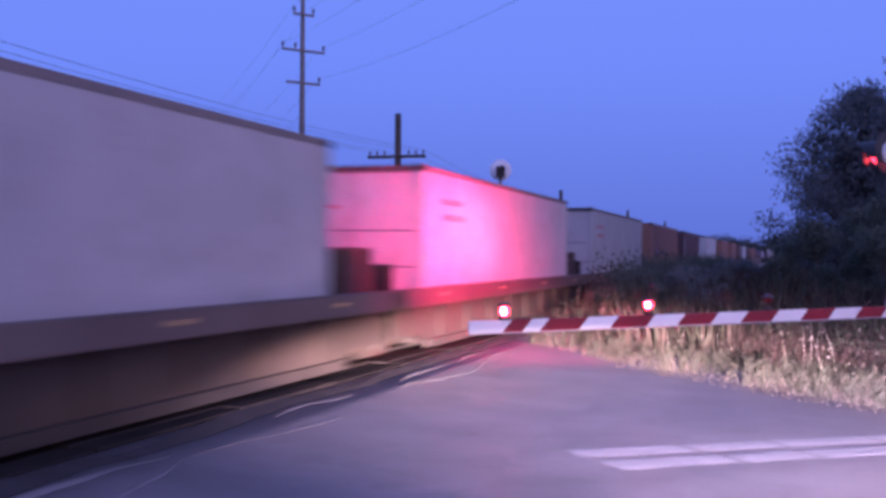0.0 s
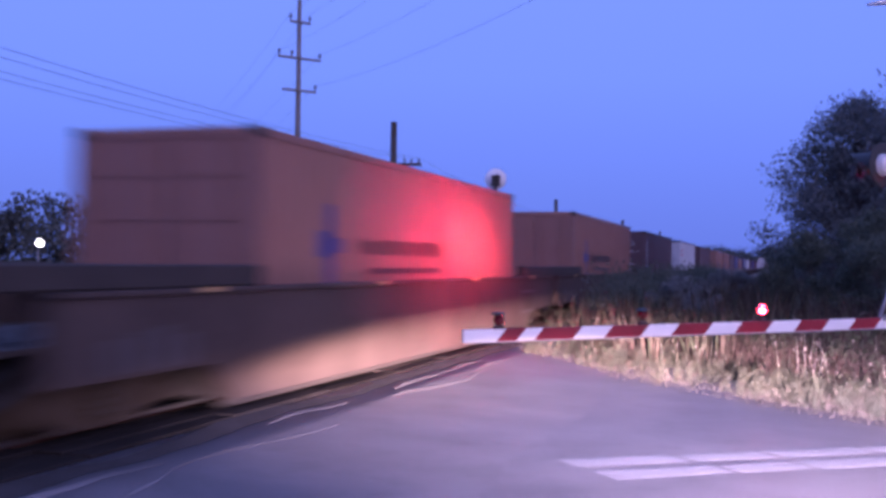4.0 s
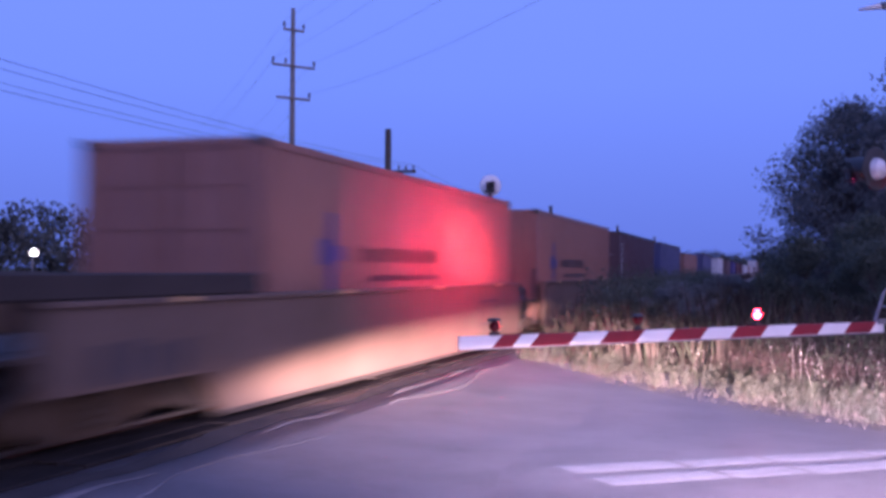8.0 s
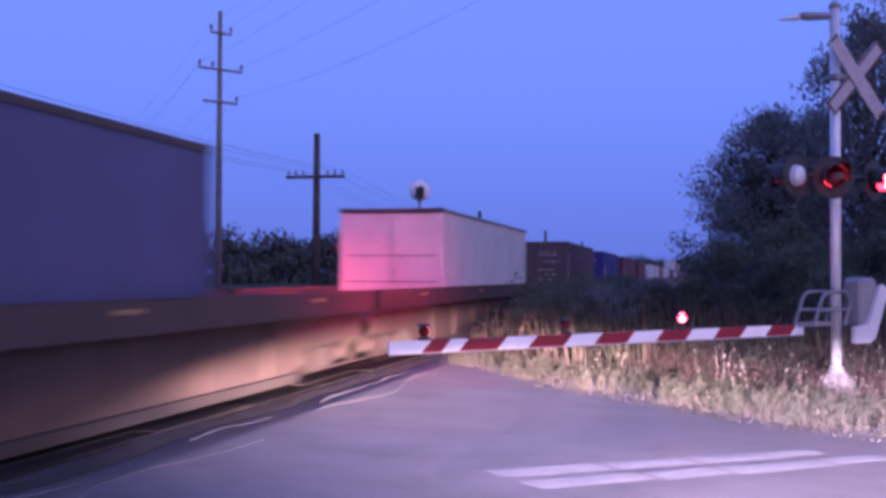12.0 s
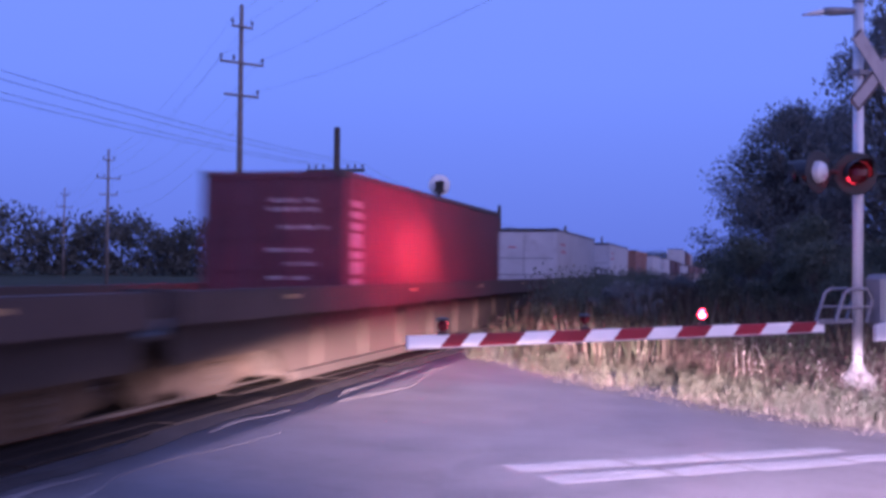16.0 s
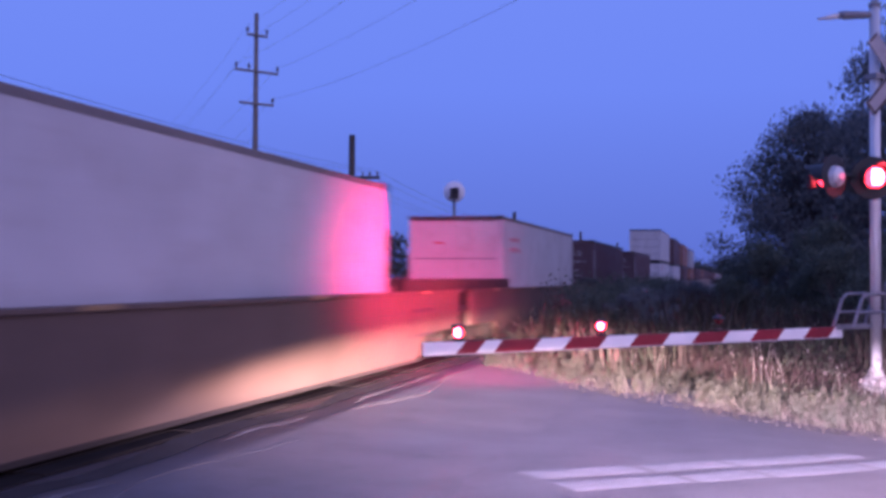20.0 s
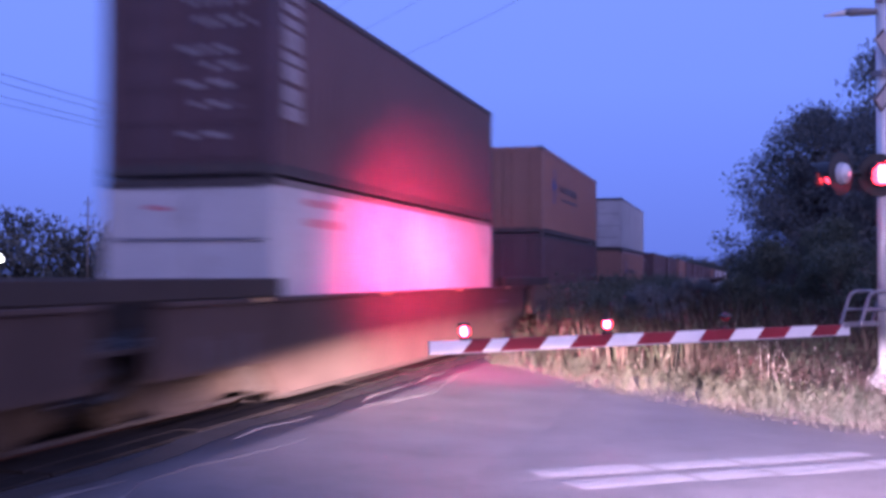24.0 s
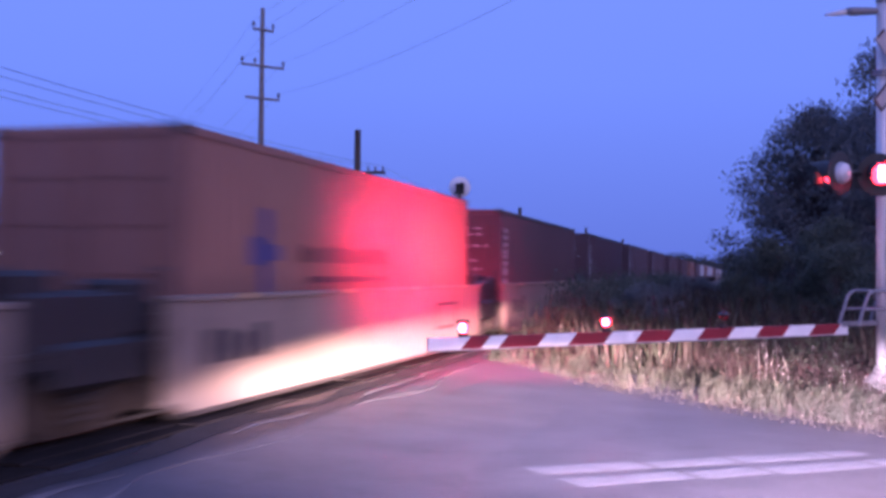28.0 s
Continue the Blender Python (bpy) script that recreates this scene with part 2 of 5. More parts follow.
M_TOPRAIL = mat("dull_grey_top_rail", (0.20, 0.17, 0.16), 0.6, 0.1, 0.25, 3, 30, 0.1)
M_PLACARD = mat("chalky_white_side_panel", (0.33, 0.33, 0.35), 0.6, 0, 0.15, 3, 30, 0.1, (0.3, 0.27, 0.25), 0.5)
M_RUNNING = mat("black_brown_running_gear", (0.032, 0.025, 0.022), 0.8, 0.1, 0.4, 3, 30, 0.3)
M_BLUEMARK = mat("blue_sign_paint", (0.07, 0.06, 0.17), 0.5, 0, 0.1, 3, 30, 0)
M_DARKMARK = mat("faded_black_lettering", (0.075, 0.048, 0.045), 0.5, 0, 0.2, 3, 30, 0, (0.2, 0.1, 0.09), 0.6)
M_REDMARK = mat("red_sign_paint", (0.50, 0.10, 0.13), 0.5, 0, 0.1, 3, 30, 0)
M_WHITEMARK = mat("white_sign_paint", (0.34, 0.32, 0.33), 0.5, 0, 0.2, 3, 30, 0, (0.15, 0.1, 0.1), 0.6)
M_REFLECT = mat("yellow_reflector_tape", (0.5, 0.32, 0.14), 0.4, 0, 0.05, 3, 30, 0)


# ---- mesh tools ----
def box(bm, x0, x1, y0, y1, z0, z1):
    v = [bm.verts.new(p) for p in ((x0, y0, z0), (x1, y0, z0), (x1, y1, z0), (x0, y1, z0), (x0, y0, z1), (x1, y0, z1), (x1, y1, z1), (x0, y1, z1))]
    for f in ((3, 2, 1, 0), (4, 5, 6, 7), (0, 1, 5, 4), (1, 2, 6, 5), (2, 3, 7, 6), (3, 0, 4, 7)):
        bm.faces.new([v[i] for i in f])
    return bm


def soft_box(x0, x1, y0, y1, z0, z1, r=0.01):
    bm = box(bmesh.new(), x0, x1, y0, y1, z0, z1)
    bmesh.ops.bevel(bm, geom=bm.edges[:], offset=r, segments=1, affect="EDGES")
    return bm


def tube(bm, p0, p1, r0, r1=None, n=10, cap=True):
    p0, p1 = Vector(p0), Vector(p1)
    r1 = r0 if r1 is None else r1
    q = (p1 - p0).to_track_quat("Z", "Y")
    rings = []
    for p, r in ((p0, r0), (p1, r1)):
        rings.append([bm.verts.new(p + q @ Vector((r * math.cos(a), r * math.sin(a), 0))) for a in (2 * math.pi * i / n for i in range(n))])
    for i in range(n):
        bm.faces.new((rings[0][i], rings[0][(i + 1) % n], rings[1][(i + 1) % n], rings[1][i]))
    if cap:
        bm.faces.new(rings[0][::-1])
        bm.faces.new(rings[1])
    return bm


def lathe(bm, c, axis, profile, n=16):
    """A turned body: profile of (distance along axis, radius) from the centre c."""
    q = Vector(axis).to_track_quat("Z", "Y")
    rings = []
    for h, r in profile:
        rings.append([bm.verts.new(Vector(c) + q @ Vector((r * math.cos(a), r * math.sin(a), h))) for a in (2 * math.pi * i / n for i in range(n))])
    for a, b in zip(rings, rings[1:]):
        for i in range(n):
            bm.faces.new((a[i], a[(i + 1) % n], b[(i + 1) % n], b[i]))
    bm.faces.new(rings[0][::-1])
    bm.faces.new(rings[-1])
    return bm


def mesh_of(name, bm, material):
    me = bpy.data.meshes.new(name)
    bm.normal_update()
    bm.to_mesh(me)
    bm.free()
    me.materials.append(material)
    return me


def part(name, bm, material, parent, label="", smooth=False):
    me = bm if isinstance(bm, bpy.types.Mesh) else mesh_of(name, bm, material)
    if smooth:
        for f in me.polygons:
            f.use_smooth = True
    ob = new(name, me)
    ob.parent = parent
    return tagged(ob, label)


def thing(name, label, category, group="", kind="", m=None):
    ob = new(name)
    if m is not None:
        ob.matrix_world = m
    return tagged(ob, label, category, group, kind)


def sheet(name, verts, faces, material):
    me = bpy.data.meshes.new(name)
    me.from_pydata(verts, [], faces)
    me.materials.append(material)
    return new(name, me)


# ---- plan: y runs along the track, away from the camera's left to the far right; the track lies at x = TRACK ----
TRACK = -6.87
SPEED = 23.47
ROAD_DIR = Vector((-0.643, 0.766, 0))
ROAD_LEFT = Vector((-0.766, -0.643, 0))
EDGE = Vector((-0.61, 14.7, 0))          # a point on the right edge of the asphalt


def road(along, left, z=0.0):
    p = EDGE + ROAD_DIR * along + ROAD_LEFT * left
    return (p.x, p.y, z)


def ground():
    n, size = 60, 2500.0
    verts, faces = [], []
    axis = [math.copysign(abs(u) ** 2.2, u) * size for u in np.linspace(-1, 1, n + 1)]
    for y in axis:
        for x in axis:
            flat = max(0.0, 1 - math.hypot(x + 4, y - 12) / 120)
            far = noise.noise(Vector((x * 0.004, y * 0.004, 0))) * 1.2 * (1 - flat) - 0.04
            if abs(x - TRACK) < 6:
                far = min(far, -0.04)
            verts.append((x, y, min(far, 0.6) if math.hypot(x, y) < 600 else -0.3))
    for j in range(n):
        for i in range(n):
            a = j * (n + 1) + i
            faces.append((a, a + 1, a + n + 2, a + n + 1))
    tagged(sheet("ground", verts, faces, M_FIELD), "flat dusky meadow ground reaching the horizon", "ground", kind="structure")


def road_surface():
    bm = bmesh.new()
    rows_ = 40
    grid = []
    for i in range(rows_ + 1):
        a = -34 + 60 * i / rows_
        flare = 5.0 * max(0.0, (-a - 1.5) / 20) ** 1.3 if a < -1.5 else 0.0
        wob = 0.12 * noise.noise(Vector((a * 0.6, 3, 0))) + 0.06 * noise.noise(Vector((a * 2.3, 9, 0)))
        right, left = -flare + wob, 11.5 + 0.3 * noise.noise(Vector((a * 0.3, 7, 0)))
        grid.append([bm.verts.new(road(a, right + (left - right) * k / 10, 0.0004 * math.sin(k * 1.3 + a))) for k in range(11)])
    for a, b in zip(grid, grid[1:]):
        for k in range(10):
            bm.faces.new((a[k], b[k], b[k + 1], a[k + 1]))
    ob = new("road", mesh_of("road", bm, M_ASPHALT))
    for f in ob.data.polygons:
        f.use_smooth = True
    tagged(ob, "worn grey asphalt road crossing the track at a skew", "road", kind="structure")
    bm = bmesh.new()
    prev = None
    for i in range(80):
        a = -30 + 0.5 * i
        flare = 5.0 * max(0.0, (-a - 1.5) / 20) ** 1.3 if a < -1.5 else 0.0
        w = 0.45 + 0.25 * noise.noise(Vector((a * 0.8, 1, 8)))
        ring = [bm.verts.new(road(a, -flare + 0.25 * noise.noise(Vector((a * 0.9, 4, 8))) + 0.3, 0.0015)), bm.verts.new(road(a, -flare - w, 0.012)), bm.verts.new(road(a, -flare - w - 0.9, 0.01))]
        if prev:
            for k in range(2):
                bm.faces.new((prev[k], prev[k + 1], ring[k + 1], ring[k]))
        prev = ring
    bmesh.ops.recalc_face_normals(bm, faces=bm.faces[:])
    tagged(new("gravel_shoulder", mesh_of("gravel_shoulder", bm, M_ASPHALT)), "narrow pale gravel shoulder along the asphalt", "road shoulder", kind="structure")
    # stop line: two worn bars across the right lane
    for along, slope, lo, hi in ((-3.57, -0.10, 0.95, 4.42), (-4.16, -0.07, 0.55, 4.40)):
        x = hi
        while x > lo:
            step = min(x - lo, random.uniform(0.75, 1.2))
            off = random.uniform(-0.035, 0.035)
            jit = [off + random.uniform(-0.03, 0.03) for _ in range(4)]
            w = 0.185 if x > lo + 0.8 else 0.15
            gap = random.uniform(0.04, 0.10)
            q = []
            for k, (l, s) in enumerate(((x, -w), (x - step + gap, -w), (x - step + gap, w), (x, w))):
                q.append((along + slope * (hi - l) + s + jit[k], l))
            bm = bmesh.new()
            lower = [bm.verts.new(road(a, b, 0.0012)) for a, b in q]
            ca, cb = sum(a for a, b in q) / 4, sum(b for a, b in q) / 4
            upper = [bm.verts.new(road(ca + (a - ca) * 0.82, cb + (b - cb) * 0.97, 0.004)) for a, b in q]
            for i in range(4):
                bm.faces.new((lower[i], lower[(i + 1) % 4], upper[(i + 1) % 4], upper[i]))
            bm.faces.new(upper)
            bmesh.ops.recalc_face_normals(bm, faces=bm.faces[:])
            part("stop_line_bar", bm, M_LINE, ob, "worn white painted stop line")
            x -= step


def track():
    bed = bmesh.new()
    prof = [(-4.2, -0.06), (-2.6, 0.0), (-1.9, 0.02), (1.9, 0.02), (2.5, 0.0), (4.0, -0.06)]
    prev = None
    for y in (-200, -60, -6, 6, 26, 60, 200, 700, 1300):
        ring = [bed.verts.new((TRACK + a, y, b)) for a, b in prof]
        if prev:
            for i in range(len(prof) - 1):
                bed.faces.new((prev[i], ring[i], ring[i + 1], prev[i + 1]))
        prev = ring
    bmesh.ops.recalc_face_normals(bed, faces=bed.faces[:])
    t = tagged(new("track_bed", mesh_of("track_bed", bed, M_BALLAST)), "ballasted railway track bed with steel rails", "railway track", kind="structure")
    for s in (-0.7525, 0.7525):
        bm = bmesh.new()
        box(bm, TRACK + s - 0.07, TRACK + s + 0.07, -200, 1300, 0.022, 0.05)
        box(bm, TRACK + s - 0.01, TRACK + s + 0.01, -200, 1300, 0.05, 0.13)
        part("rail_foot", bm, M_RUSTY, t)
        part("rail_head", box(bmesh.new(), TRACK + s - 0.036, TRACK + s + 0.036, -200, 1300, 0.13, 0.17), M_STEEL, t, "shiny worn rail head")
    tie = mesh_of("tie", soft_box(-1.3, 1.3, -0.11, 0.11, 0.0, 0.035, 0.008), M_TIE)
    for i in range(150):
        y = -30 + 0.6 * i
        if 2.5 < y < 22.5:
            continue
        ob = part("tie", tie, M_TIE, t)
        ob.matrix_basis = pose(TRACK, y, 0.0, 0, 0, random.uniform(-1, 1))
    # timber crossing planks beside and between the rails
    plank = [mesh_of("plank", soft_box(-0.12, 0.12, -1.18, 1.18, 0.0, h, 0.012), M_PANEL) for h in (0.15, 0.16, 0.145)]
    for k, off in enumerate((-1.58, -1.32, -1.06, -0.52, -0.26, 0.0, 0.26, 0.52, 1.06, 1.32, 1.58)):
        for i in range(9):
            ob = part("plank", plank[(i * 5 + k) % 3], M_PANEL, t)
            ob.matrix_basis = pose(TRACK + off, 2.8 + 2.38 * i + 0.9, random.uniform(-0.012, 0.004), 0, 0, random.uniform(-0.3, 0.3))
    # asphalt wedge that ramps up to the planks
    bm = bmesh.new()
    prev = None
    for i in range(26):
        y = 1.5 + i * 0.95
        j = 0.25 * noise.noise(Vector((y * 0.7, 0, 2)))
        ring = [bm.verts.new((TRACK + 1.74, y, 0.0)), bm.verts.new((TRACK + 1.74, y, 0.13)), bm.verts.new((TRACK + 2.5, y, 0.086)), bm.verts.new((TRACK + 3.4, y, 0.042)), bm.verts.new((TRACK + 4.2, y, 0.014)), bm.verts.new((TRACK + 4.9 + j, y, -0.004))]
        if prev:
            for k in range(5):
                bm.faces.new((prev[k], ring[k], ring[k + 1], prev[k + 1]))
        prev = ring
    bmesh.ops.recalc_face_normals(bm, faces=bm.faces[:])
    ramp = new("road_ramp", mesh_of("road_ramp", bm, M_ASPHALT))
    for f in ramp.data.polygons:
        f.use_smooth = abs(f.normal.z) > 0.9
    tagged(ramp, "dark patched asphalt ramp beside the rails", "road", kind="structure")
    # a dark wavy rut beside the planks, with a worn pale lip
    # the dark strip is part rut, part shadow put into the colour
    for name, x, w, material, label, seed in (("tar_rut", 1.92, 0.16, M_RUT, "dark wavy rut with painted train shadow beside the crossing planks", 3), ("asphalt_lip", 2.20, 0.13, M_SAND, "worn pale lip of the asphalt", 3), ("asphalt_lip", 2.58, 0.09, M_SAND, "worn pale lip of the asphalt", 6)):
        bm = bmesh.new()
        prev = None
        rise = 0.0015 if name == "tar_rut" else 0.004
        for i in range(120):
            y = 5.0 + i * 0.15
            c = TRACK + x + 0.24 * noise.noise(Vector((y * 0.45, 0, seed))) + 0.05 * noise.noise(Vector((y * 1.7, 0, seed)))
            h = max(0.0, (0.85 if name == "tar_rut" else 0.12) + 1.0 * noise.noise(Vector((y * 0.45, 5, seed + x)))) * w
            if h == 0.0:
                prev = None
                continue
            ring = [bm.verts.new((u, y, 0.134 - (u - TRACK - 1.74) * 0.058 + (rise if u == c else 0.001))) for u in (c - h, c, c + h)]
            if prev:
                for k in range(2):
                    bm.faces.new((prev[k], prev[k + 1], ring[k + 1], ring[k]))
            prev = ring
        bmesh.ops.recalc_face_normals(bm, faces=bm.faces[:])
        tagged(new(name, mesh_of(name, bm, material)), label, "road", kind="structure")


ground()
road_surface()
track()


# ---- level crossing gate ----
MAST = Vector((1.75, 14.75, 0))
TIP = Vector((-3.12, 10.55, 0.955))
ROOT = Vector((1.30, 14.42, 1.11))


def gate():
    g = thing("crossing_gate", "lowered red and white striped crossing gate arm with red lamps", "crossing gate", m=Matrix.Translation(MAST))
    inv = Matrix.Translation(-MAST)
    d = (ROOT - TIP).normalized()
    up = Vector((0, 0, 1))
    across = up.cross(d).normalized()
    basis = Matrix((d, across, up)).transposed().to_4x4()
    arm_m = inv @ Matrix.Translation(TIP) @ basis
    length = (ROOT - TIP).length
    hgt, thick = 0.063, 0.02
    lean = 0.06

    def arm_piece(name, a, b, material, label="", first=False, last=False):
        bm = bmesh.new()
        la, lb = (0 if first else lean), (0 if last else lean)
        pts = [(a - la, -hgt), (b - lb, -hgt), (b + lb, hgt), (a + la, hgt)]
        fr = [bm.verts.new((x, thick, z)) for x, z in pts]
        bk = [bm.verts.new((x, -thick, z)) for x, z in pts]
        bm.faces.new(fr), bm.faces.new(bk[::-1])
        for i in range(4):
            bm.faces.new((fr[i], bk[i], bk[(i + 1) % 4], fr[(i + 1) % 4]))
        bmesh.ops.recalc_face_normals(bm, faces=bm.faces[:])
        ob = part(name, bm, material, g, label)
        ob.matrix_basis = arm_m
    marks = [0.05, 0.48, 0.715, 0.925, 1.40, 1.79, 2.26, 2.67, 3.13, 3.55, 4.0, 4.43, 4.86, 5.28, 5.70, length]
    for i, (a, b) in enumerate(zip(marks, marks[1:])):
        white = i % 2 == 0
        arm_piece("white_stripe" if white else "red_stripe", a, b, M_WHITE if white else M_RED, "", i == 0, i == len(marks) - 2)
    edge = part("arm_edge", box(bmesh.new(), 0.05, length, -thick - 0.006, thick + 0.006, -hgt - 0.012, -hgt - 0.001), M_SILVER, g)
    edge.matrix_basis = arm_m
    # three lamps stand on the arm; each has a turning drum, one half lit
    for a in LAMPS_AT:
        lamp = part("arm_lamp", soft_box(a - 0.05, a + 0.05, -0.035, 0.035, hgt + 0.001, hgt + 0.035, 0.006), M_BLACK, g, "small red lamp on the gate arm")
        lamp.matrix_basis = arm_m
        cap = lathe(bmesh.new(), (a, 0, hgt + 0.150), (0, 0, 1), [(0, 0.078), (0.02, 0.07), (0.03, 0.03)], 14)
        part("lamp_cap", cap, M_BLACK, lamp)
        part("lamp_cable", tube(bmesh.new(), (a, 0, hgt + 0.006), (a + 0.3, 0, hgt + 0.006), 0.006, None, 6), M_BLACK, lamp)
        DRUMS.append((drum("lamp_drum", 0.060, 0.060, M_LENS, g), arm_m @ Matrix.Translation((a, 0, hgt + 0.088)) @ pose(0, 0, 0, 0, 0, -41), a > 3))
    # root bracket and counterweights
    frame_m = arm_m
    br = bmesh.new()
    box(br, length - 0.10, length + 0.50, -0.05, -0.022, 0.03, 0.09)
    box(br, length - 0.10, length + 0.50, 0.022, 0.05, 0.03, 0.09)
    part("arm_bracket", br, M_GREY, g).matrix_basis = frame_m
    loop = bmesh.new()
    pts = [(length + 0.04, 0.06), (length + 0.20, 0.42), (length + 0.30, 0.47), (length + 0.60, 0.47), (length + 0.70, 0.34), (length + 0.58, 0.04)]
    for s in (-0.16, 0.16):
        for p, q in zip(pts, pts[1:]):
            tube(loop, (p[0], s, p[1]), (q[0], s, q[1]), 0.022, None, 8)
        tube(loop, (length + 0.11, s, 0.24), (length + 0.66, s, 0.24), 0.018, None, 8)
    part("guard_frame", loop, M_GREY, g).matrix_basis = frame_m
    # mast
    part("mast", tube(bmesh.new(), (0, 0, 0.45), (0, 0, 5.22), 0.066, 0.066, 18), M_MAST, g, "pale aluminium mast", smooth=True)
    part("mast_cap", lathe(bmesh.new(), (0, 0, 5.21), (0, 0, 1), [(0, 0.075), (0.04, 0.075), (0.09, 0.035)], 14), M_GREY, g)
    part("pedestal", lathe(bmesh.new(), (0, 0, 0), (0, 0, 1), [(-0.05, 0.25), (0.16, 0.25), (0.34, 0.235), (0.42, 0.17), (0.46, 0.11), (0.56, 0.075)], 16), M_CONC, g, "pale conical mast base")
    # drive box on the far side of the mast
    bx = soft_box(-0.15, 0.17, -0.17, 0.17, -0.28, 0.40, 0.06)
    drive = part("drive_box", bx, M_GREY, g, "grey gate drive box with rounded corners")
    drive.matrix_basis = Matrix.Translation((0.30, 0.10, 1.30)) @ basis
    cw = bmesh.new()
    cpts = [(-0.18, -0.40), (0.10, -0.40), (0.20, -0.34), (0.42, 0.18), (0.41, 0.30), (0.35, 0.34), (0.28, 0.28), (0.08, -0.16), (-0.18, -0.20)]
    for s0, s1 in ((-0.30, -0.24),):
        a = [cw.verts.new((x + 0.1, s0, z)) for x, z in cpts]
        b = [cw.verts.new((x + 0.1, s1, z)) for x, z in cpts]
        cw.faces.new(a), cw.faces.new(b[::-1])
        for i in range(len(cpts)):
            cw.faces.new((a[i], b[i], b[(i + 1) % len(cpts)], a[(i + 1) % len(cpts)]))
    bmesh.ops.recalc_face_normals(cw, faces=cw.faces[:])
    part("counterweight_arm", cw, M_MAST, g, "pale counterweight arm").matrix_basis = Matrix.Translation((0.05, -0.02, 1.26)) @ basis
    # crossbuck: two white boards with grey rims, facing back along the road
    face = pose(0, 0, 0, 0, 0, 40)        # local -y faces the oncoming traffic
    for k, ang in enumerate((47, -45)):
        bd = soft_box(-0.64, 0.64, -0.012, 0.012, -0.105, 0.105, 0.004)
        board = part("crossbuck_board", bd, M_BOARD, g, "weathered white crossbuck board")
        y = -0.136 + 0.026 * k
        board.matrix_basis = face @ pose(0.25, y, 4.31, 0, ang, 0)
        rims = [(x0, x1, -0.0745, 0.0745) for x0, x1 in ((-0.64, -0.61), (0.61, 0.64))]
        if k:
            rims += [(-0.64, 0.64, z0, z1) for z0, z1 in ((-0.105, -0.075), (0.075, 0.105))]
        for x0, x1, z0, z1 in rims:
            part("board_rim", box(bmesh.new(), x0, x1, -0.016, -0.0125, z0, z1), M_RIM, board)
    clamp = bmesh.new()
    box(clamp, -0.08, 0.30, -0.10, 0.09, 4.27, 4.34)
    part("crossbuck_clamp", clamp, M_GREY, g).matrix_basis = face
    # top bracket with a small lamp arm
    ta = lathe(bmesh.new(), (0, 0, 5.11), (-0.968, -0.25, -0.02), [(0, 0.03), (0.08, 0.045), (0.16, 0.05), (0.38, 0.058), (0.46, 0.045)], 12)
    part("top_arm", ta, M_GREY, g, "grey bracket arm near the mast top", smooth=True)
    hd = lathe(bmesh.new(), (-0.44, -0.114, 5.095), (-0.95, -0.25, -0.15), [(0, 0.042), (0.14, 0.032), (0.28, 0.014)], 12)
    part("top_arm_tip", hd, M_MAST, g, "pale tapered tip", smooth=True)
    # crossarm with two front and two rear flasher heads
    arm = bmesh.new()
    tube(arm, (-0.78, 0, 3.0), (0.78, 0, 3.0), 0.035, None, 10)
    box(arm, -0.12, 0.12, -0.12, 0.12, 2.9, 3.12)
    part("flasher_crossarm", arm, M_BLACK, g).matrix_basis = face
    for sx, sy, turn, late, pale in ((0.72, -0.10, 14, True, False), (-0.22, -0.20, -28, False, False), (-0.78, 0.02, -167, False, True)):
        m = face @ pose(sx, sy, 2.98, 0, 0, turn)
        hb = lathe(bmesh.new(), (0, 0, 0), (0, -1, 0), [(-0.20, 0.05), (-0.16, 0.12), (-0.06, 0.150), (-0.04, 0.150)], 20)
        head = part("flasher_head", hb, M_MAST if pale else M_BLACK, g, "round flasher head with a visor")
        head.matrix_basis = m
        bg = lathe(bmesh.new(), (0, 0, 0), (0, -1, 0), [(-0.092, 0.27), (-0.085, 0.275), (-0.08, 0.27)], 28)
        part("background_disc", bg, M_BLACK, head, "round black background disc")
        visor = bmesh.new()
        n = 14
        prev = None
        for i in range(n + 1):
            a = math.radians(-20 + 220 * i / n)
            c, s = math.cos(a), math.sin(a)
            d = 0.34 * max(0.35, s)
            ring = [visor.verts.new((0.165 * c, 0.03, 0.165 * s)), visor.verts.new((0.165 * c, -d, 0.165 * s)),
                    visor.verts.new((0.157 * c, -d, 0.157 * s)), visor.verts.new((0.157 * c, 0.03, 0.157 * s))]
            if prev:
                for k in range(4):
                    visor.faces.new((prev[k], ring[k], ring[(k + 1) % 4], prev[(k + 1) % 4]))
            prev = ring
        part("visor", visor, M_BLACK, head)
        DRUMS.append((drum("lens_drum", 0.14, 0.14, M_LENS_HOT, g), m, late))
    # a can open on one side, added to block the pulsing red lamp
    can = bmesh.new()
    rings = [[can.verts.new((0.075 * math.cos(radians(a)), 0.075 * math.sin(radians(a)), z)) for a in range(-20, 201, 20)] for z in (-0.075, 0.075)]
    for i in range(11):
        can.faces.new((rings[0][i], rings[0][i + 1], rings[1][i + 1], rings[1][i]))
    can.faces.new(rings[0])
    can.faces.new(rings[1])
    DRUMS.append((part("flasher_shutter", can, M_BLACK, g, "black turning can added to make the red light pulse"), Matrix.Translation(FLASH - MAST) @ pose(0, 0, 0, 0, 0, -122), False))
    return g, arm_m, hgt


LAMPS_AT = (0.46, 2.24, 3.91)
DRUMS = []


